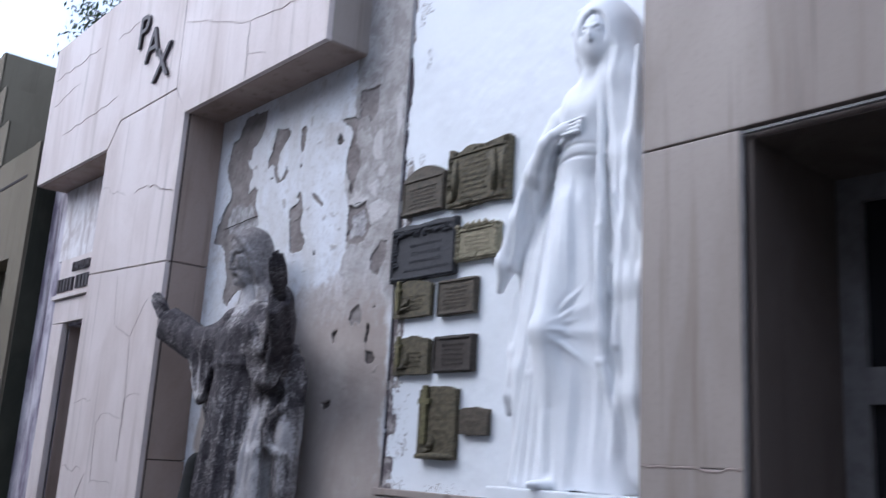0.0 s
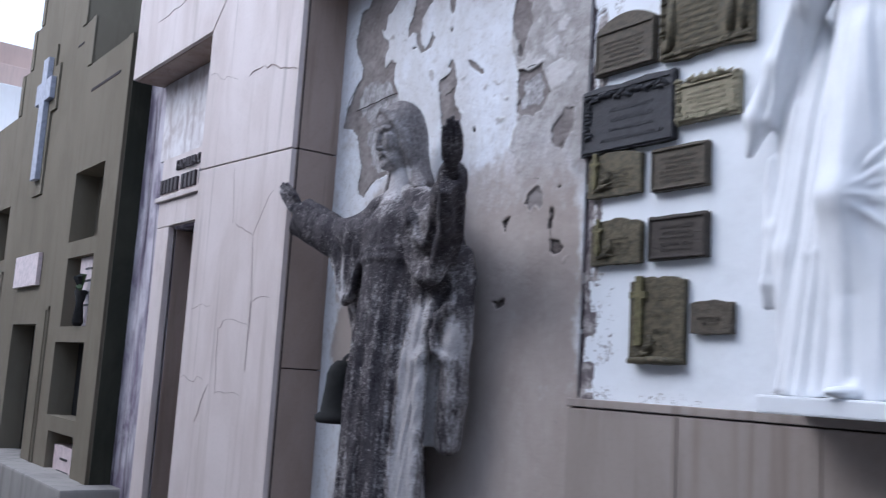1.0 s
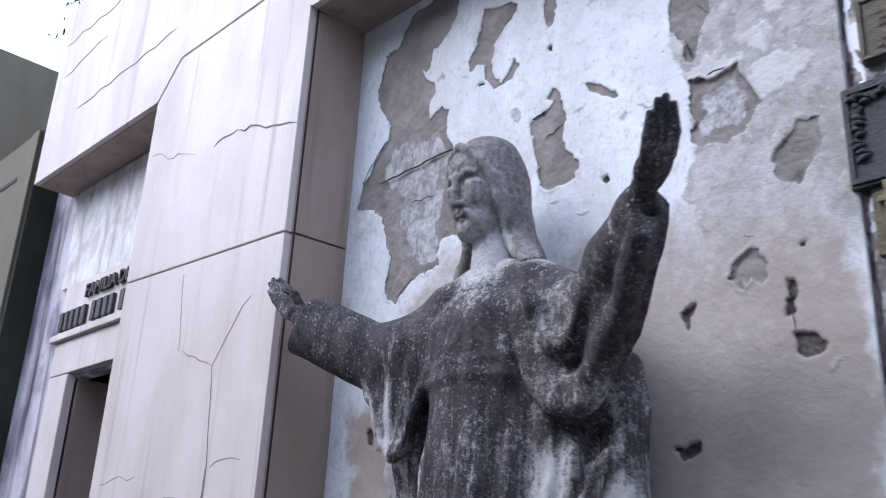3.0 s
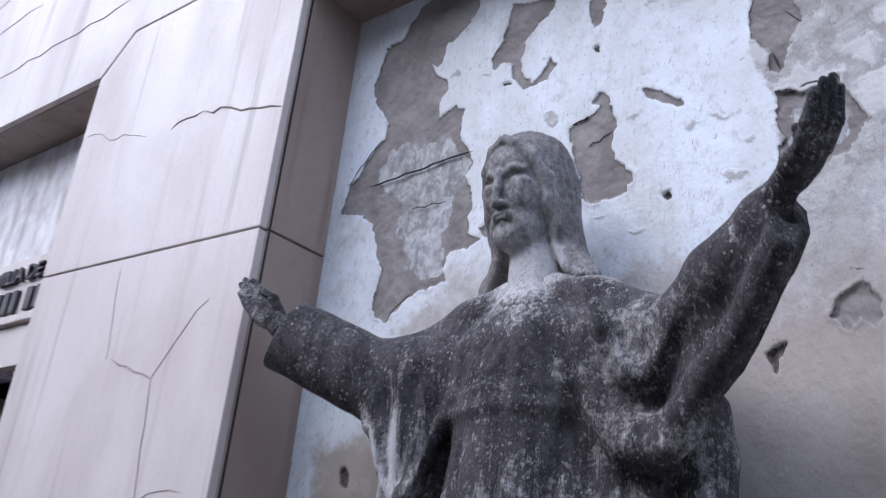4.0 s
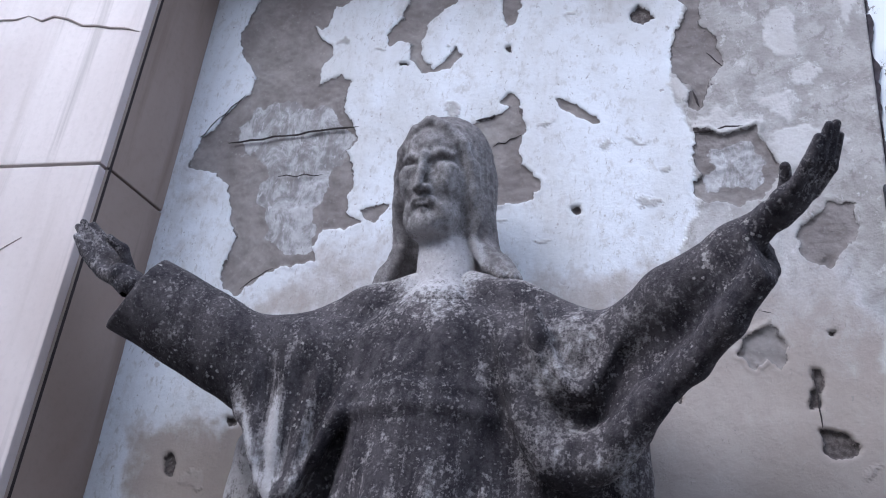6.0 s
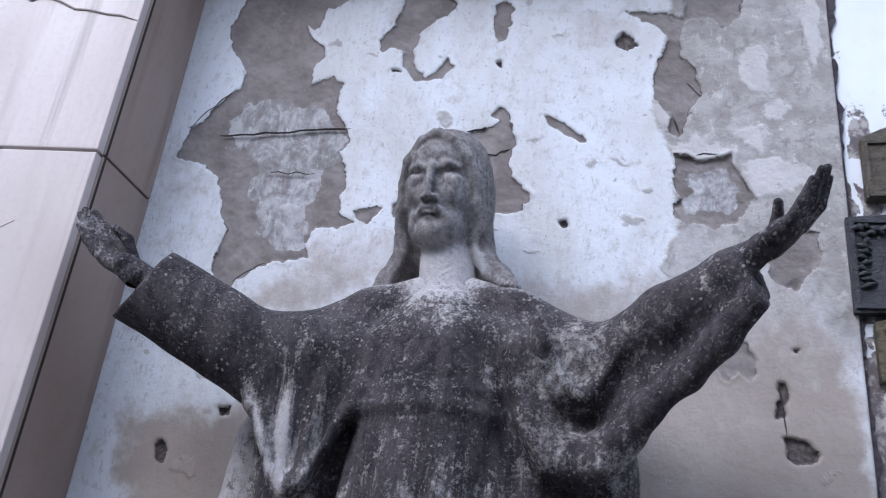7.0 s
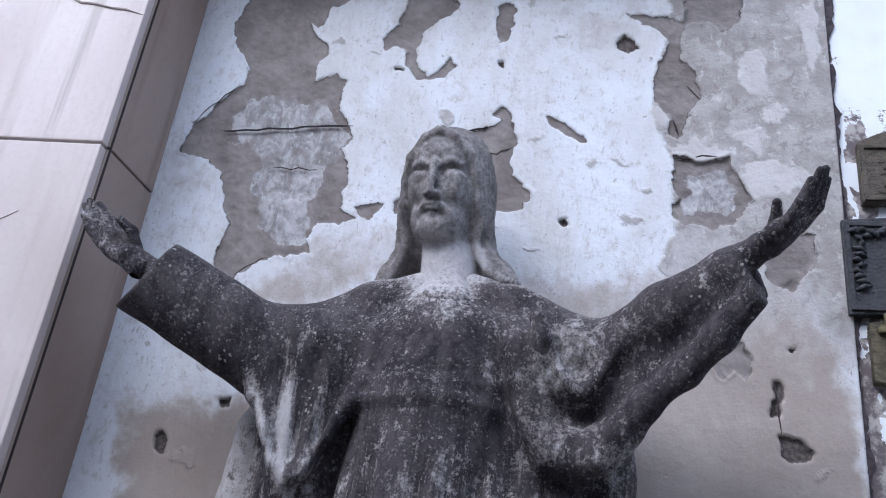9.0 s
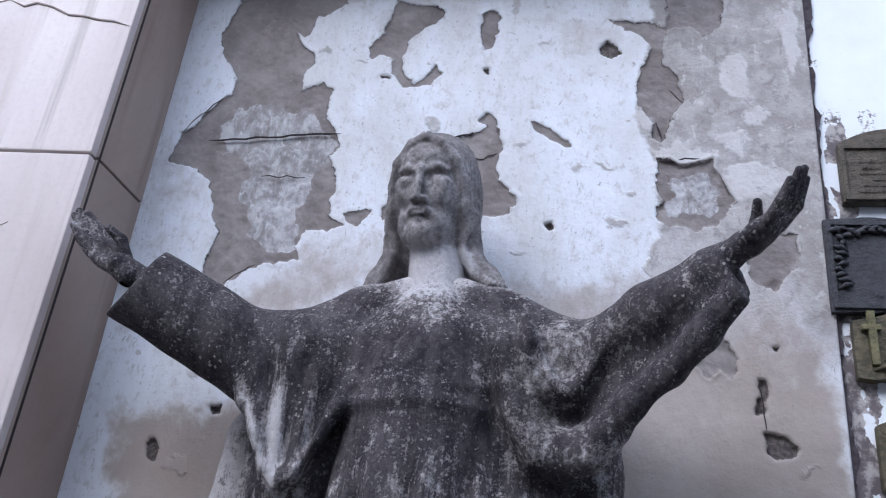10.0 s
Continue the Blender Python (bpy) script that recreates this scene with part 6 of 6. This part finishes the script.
        part("medallion", tube([(xs + 0.002, y1 - 0.03, z0 + 0.045), (xs - 0.010, y1 - 0.03, z0 + 0.046)], [0.028, 0.022], 14), metal, ob, smooth=True)
        yl, yr = y1 - 0.08, y0 + 0.12
    if "garland" in ornament:
        bm = bmesh.new()
        for i in range(54):
            s = r.uniform(0, 4)
            k, f = int(s), s - int(s)
            yy = (y0 + (y1 - y0) * f, y1 - 0.012, y0 + (y1 - y0) * f, y0 + 0.012)[k]
            zz = (z0 + 0.012, z0 + (z1 - z0) * f, z1 - 0.004 + r.uniform(0, 0.016), z0 + (z1 - z0) * f)[k]
            a = r.uniform(0, 6.28)
            bm = tube([(xs + 0.002, yy - 0.014 * math.cos(a), zz - 0.014 * math.sin(a)), (xs - 0.006, yy, zz), (xs + 0.002, yy + 0.014 * math.cos(a), zz + 0.014 * math.sin(a))], [0.003, 0.008, 0.003], 6, bm)
        tagged(part("cast_border", bm, metal, ob, smooth=True), kind="stuff")
    gap = (z1 - arch - z0 - 0.05) / max(bars, 1)
    for i in range(bars):
        z = z1 - arch - 0.03 - gap * (i + 0.4)
        w = (yl - yr) * r.uniform(0.6, 0.98)
        tall = min(0.0085, gap * 0.30) * r.uniform(0.7, 1.0)
        yy, end, bm = (yl + yr) / 2 + w / 2, (yl + yr) / 2 - w / 2, bmesh.new()
        while yy > end:
            for k in range(r.randint(3, 8)):
                bl = tall * r.uniform(0.6, 1.1)
                if yy - bl < end:
                    break
                bm = box(xs - 0.0022, xs + 0.001, yy - bl, yy, z - tall, z + tall * r.uniform(0.8, 1.0), 0, bm)
                yy -= bl + tall * 0.45
            yy -= tall * 1.3
        part("text_line", bm, metal, ob)
    return ob


plaque(2.885, 3.162, 2.660, 2.858, BRONZE, "brown bronze plaque with an arched top", 0.045, 0, 0.010, 6, "", 0, 1)
plaque(2.492, 2.862, 2.650, 2.885, BRONZE_GREEN, "large ornate bronze plaque with cast figures in relief", 0, 0.024, 0.012, 8, "figure garland", 0, 2)
plaque(2.793, 3.216, 2.370, 2.608, IRON, "wide blackened bronze plaque with raised lettering under cast flowers", 0, 0.010, 0.012, 4, "floral", 0, 3)
plaque(2.540, 2.786, 2.414, 2.545, BRASS_LIGHT, "pale worn brass plaque crowned with a cast garland", 0, 0.008, 0.008, 5, "wreath garland", 0, 4)
plaque(2.931, 3.176, 2.206, 2.350, BRONZE_GREEN, "greenish brass plaque with a cross and scrolled leaves", 0.022, 0.008, 0, 4, "cross lily", 0, 5)
plaque(2.655, 2.884, 2.195, 2.340, BRONZE, "plain brown bronze plaque with worn lettering", 0, 0.004, 0.006, 6, "", 0, 6)
plaque(2.922, 3.150, 1.962, 2.108, BRONZE_GREEN, "greenish brass plaque with a cross and wavy cast edges", 0.022, 0.009, 0, 4, "cross lily", 0, 7)
plaque(2.652, 2.889, 1.962, 2.108, BRONZE_DARK, "dark bronze plaque with a narrow rim", 0, 0.003, 0.008, 5, "", 0, 8)
plaque(2.735, 2.958, 1.622, 1.895, BRONZE_GREEN, "tall bronze plaque cast as a scroll with a cross", 0.010, 0.012, 0, 4, "cross lily scroll", 0, 9)
plaque(2.555, 2.710, 1.720, 1.812, BRONZE, "small brown bronze plaque with an uneven edge", 0.01, 0.010, 0, 2, "", 0, 10)


# ---- tree behind the roofs and a small pot on the lintel ----
def shrub(x, y, z, h, spread, seed):
    r = random.Random(seed)
    ob = base("roof_shrub", x, y, z, "small-leaved shrub growing on the tomb roof", "shrub")
    stem = tube([(x, y, z - 0.02), (x + 0.02, y, z + 0.12), (x, y + 0.03, z + 0.25)], [0.03, 0.025, 0.018], 8)
    leaves = bmesh.new()
    for i in range(34):
        a, e = r.uniform(0, 6.28), r.uniform(0.05, 1.3)
        ln = r.uniform(0.5, 1.0) * spread
        root = Vector((x, y + 0.03, z + 0.22))
        tip = Vector((x + 0.6 * ln * math.cos(a) * math.cos(e), y + 0.45 + ln * math.sin(a) * math.cos(e), z + 0.15 + h * math.sin(e) * r.uniform(0.5, 1.0)))
        mid = (root + tip) / 2 + Vector((0, 0, 0.06))
        stem = tube([root, mid, tip], [0.010, 0.006, 0.002], 5, stem)
        for k in range(26):
            p = mid.lerp(tip, r.uniform(0.0, 1.1)) + Vector((r.gauss(0, 0.05), r.gauss(0, 0.05), r.gauss(0, 0.045)))
            q = Euler((r.uniform(0, 6.28), r.uniform(0, 6.28), r.uniform(0, 6.28))).to_matrix()
            s = r.uniform(0.014, 0.026)
            vs = [leaves.verts.new(p + q @ Vector(c) * s) for c in ((-1.3, 0, 0), (0, -0.5, 0.1), (1.4, 0, 0), (0, 0.5, 0.1))]
            leaves.faces.new(vs)
    part("stem", stem, BARK, ob, smooth=True)
    part("crown", finish(leaves, recalc=False), LEAF, ob)
    return ob


shrub(2.75, 7.45, 4.70, 1.15, 0.95, 3)
pot = part("roof_pot", turned(2.36, 6.02, [(0.05, 4.775), (0.075, 4.80), (0.09, 4.90), (0.10, 4.92), (0.09, 4.92)]), LETTER, smooth=True)
tagged(pot, "small dark pot standing on the lintel", "pot")
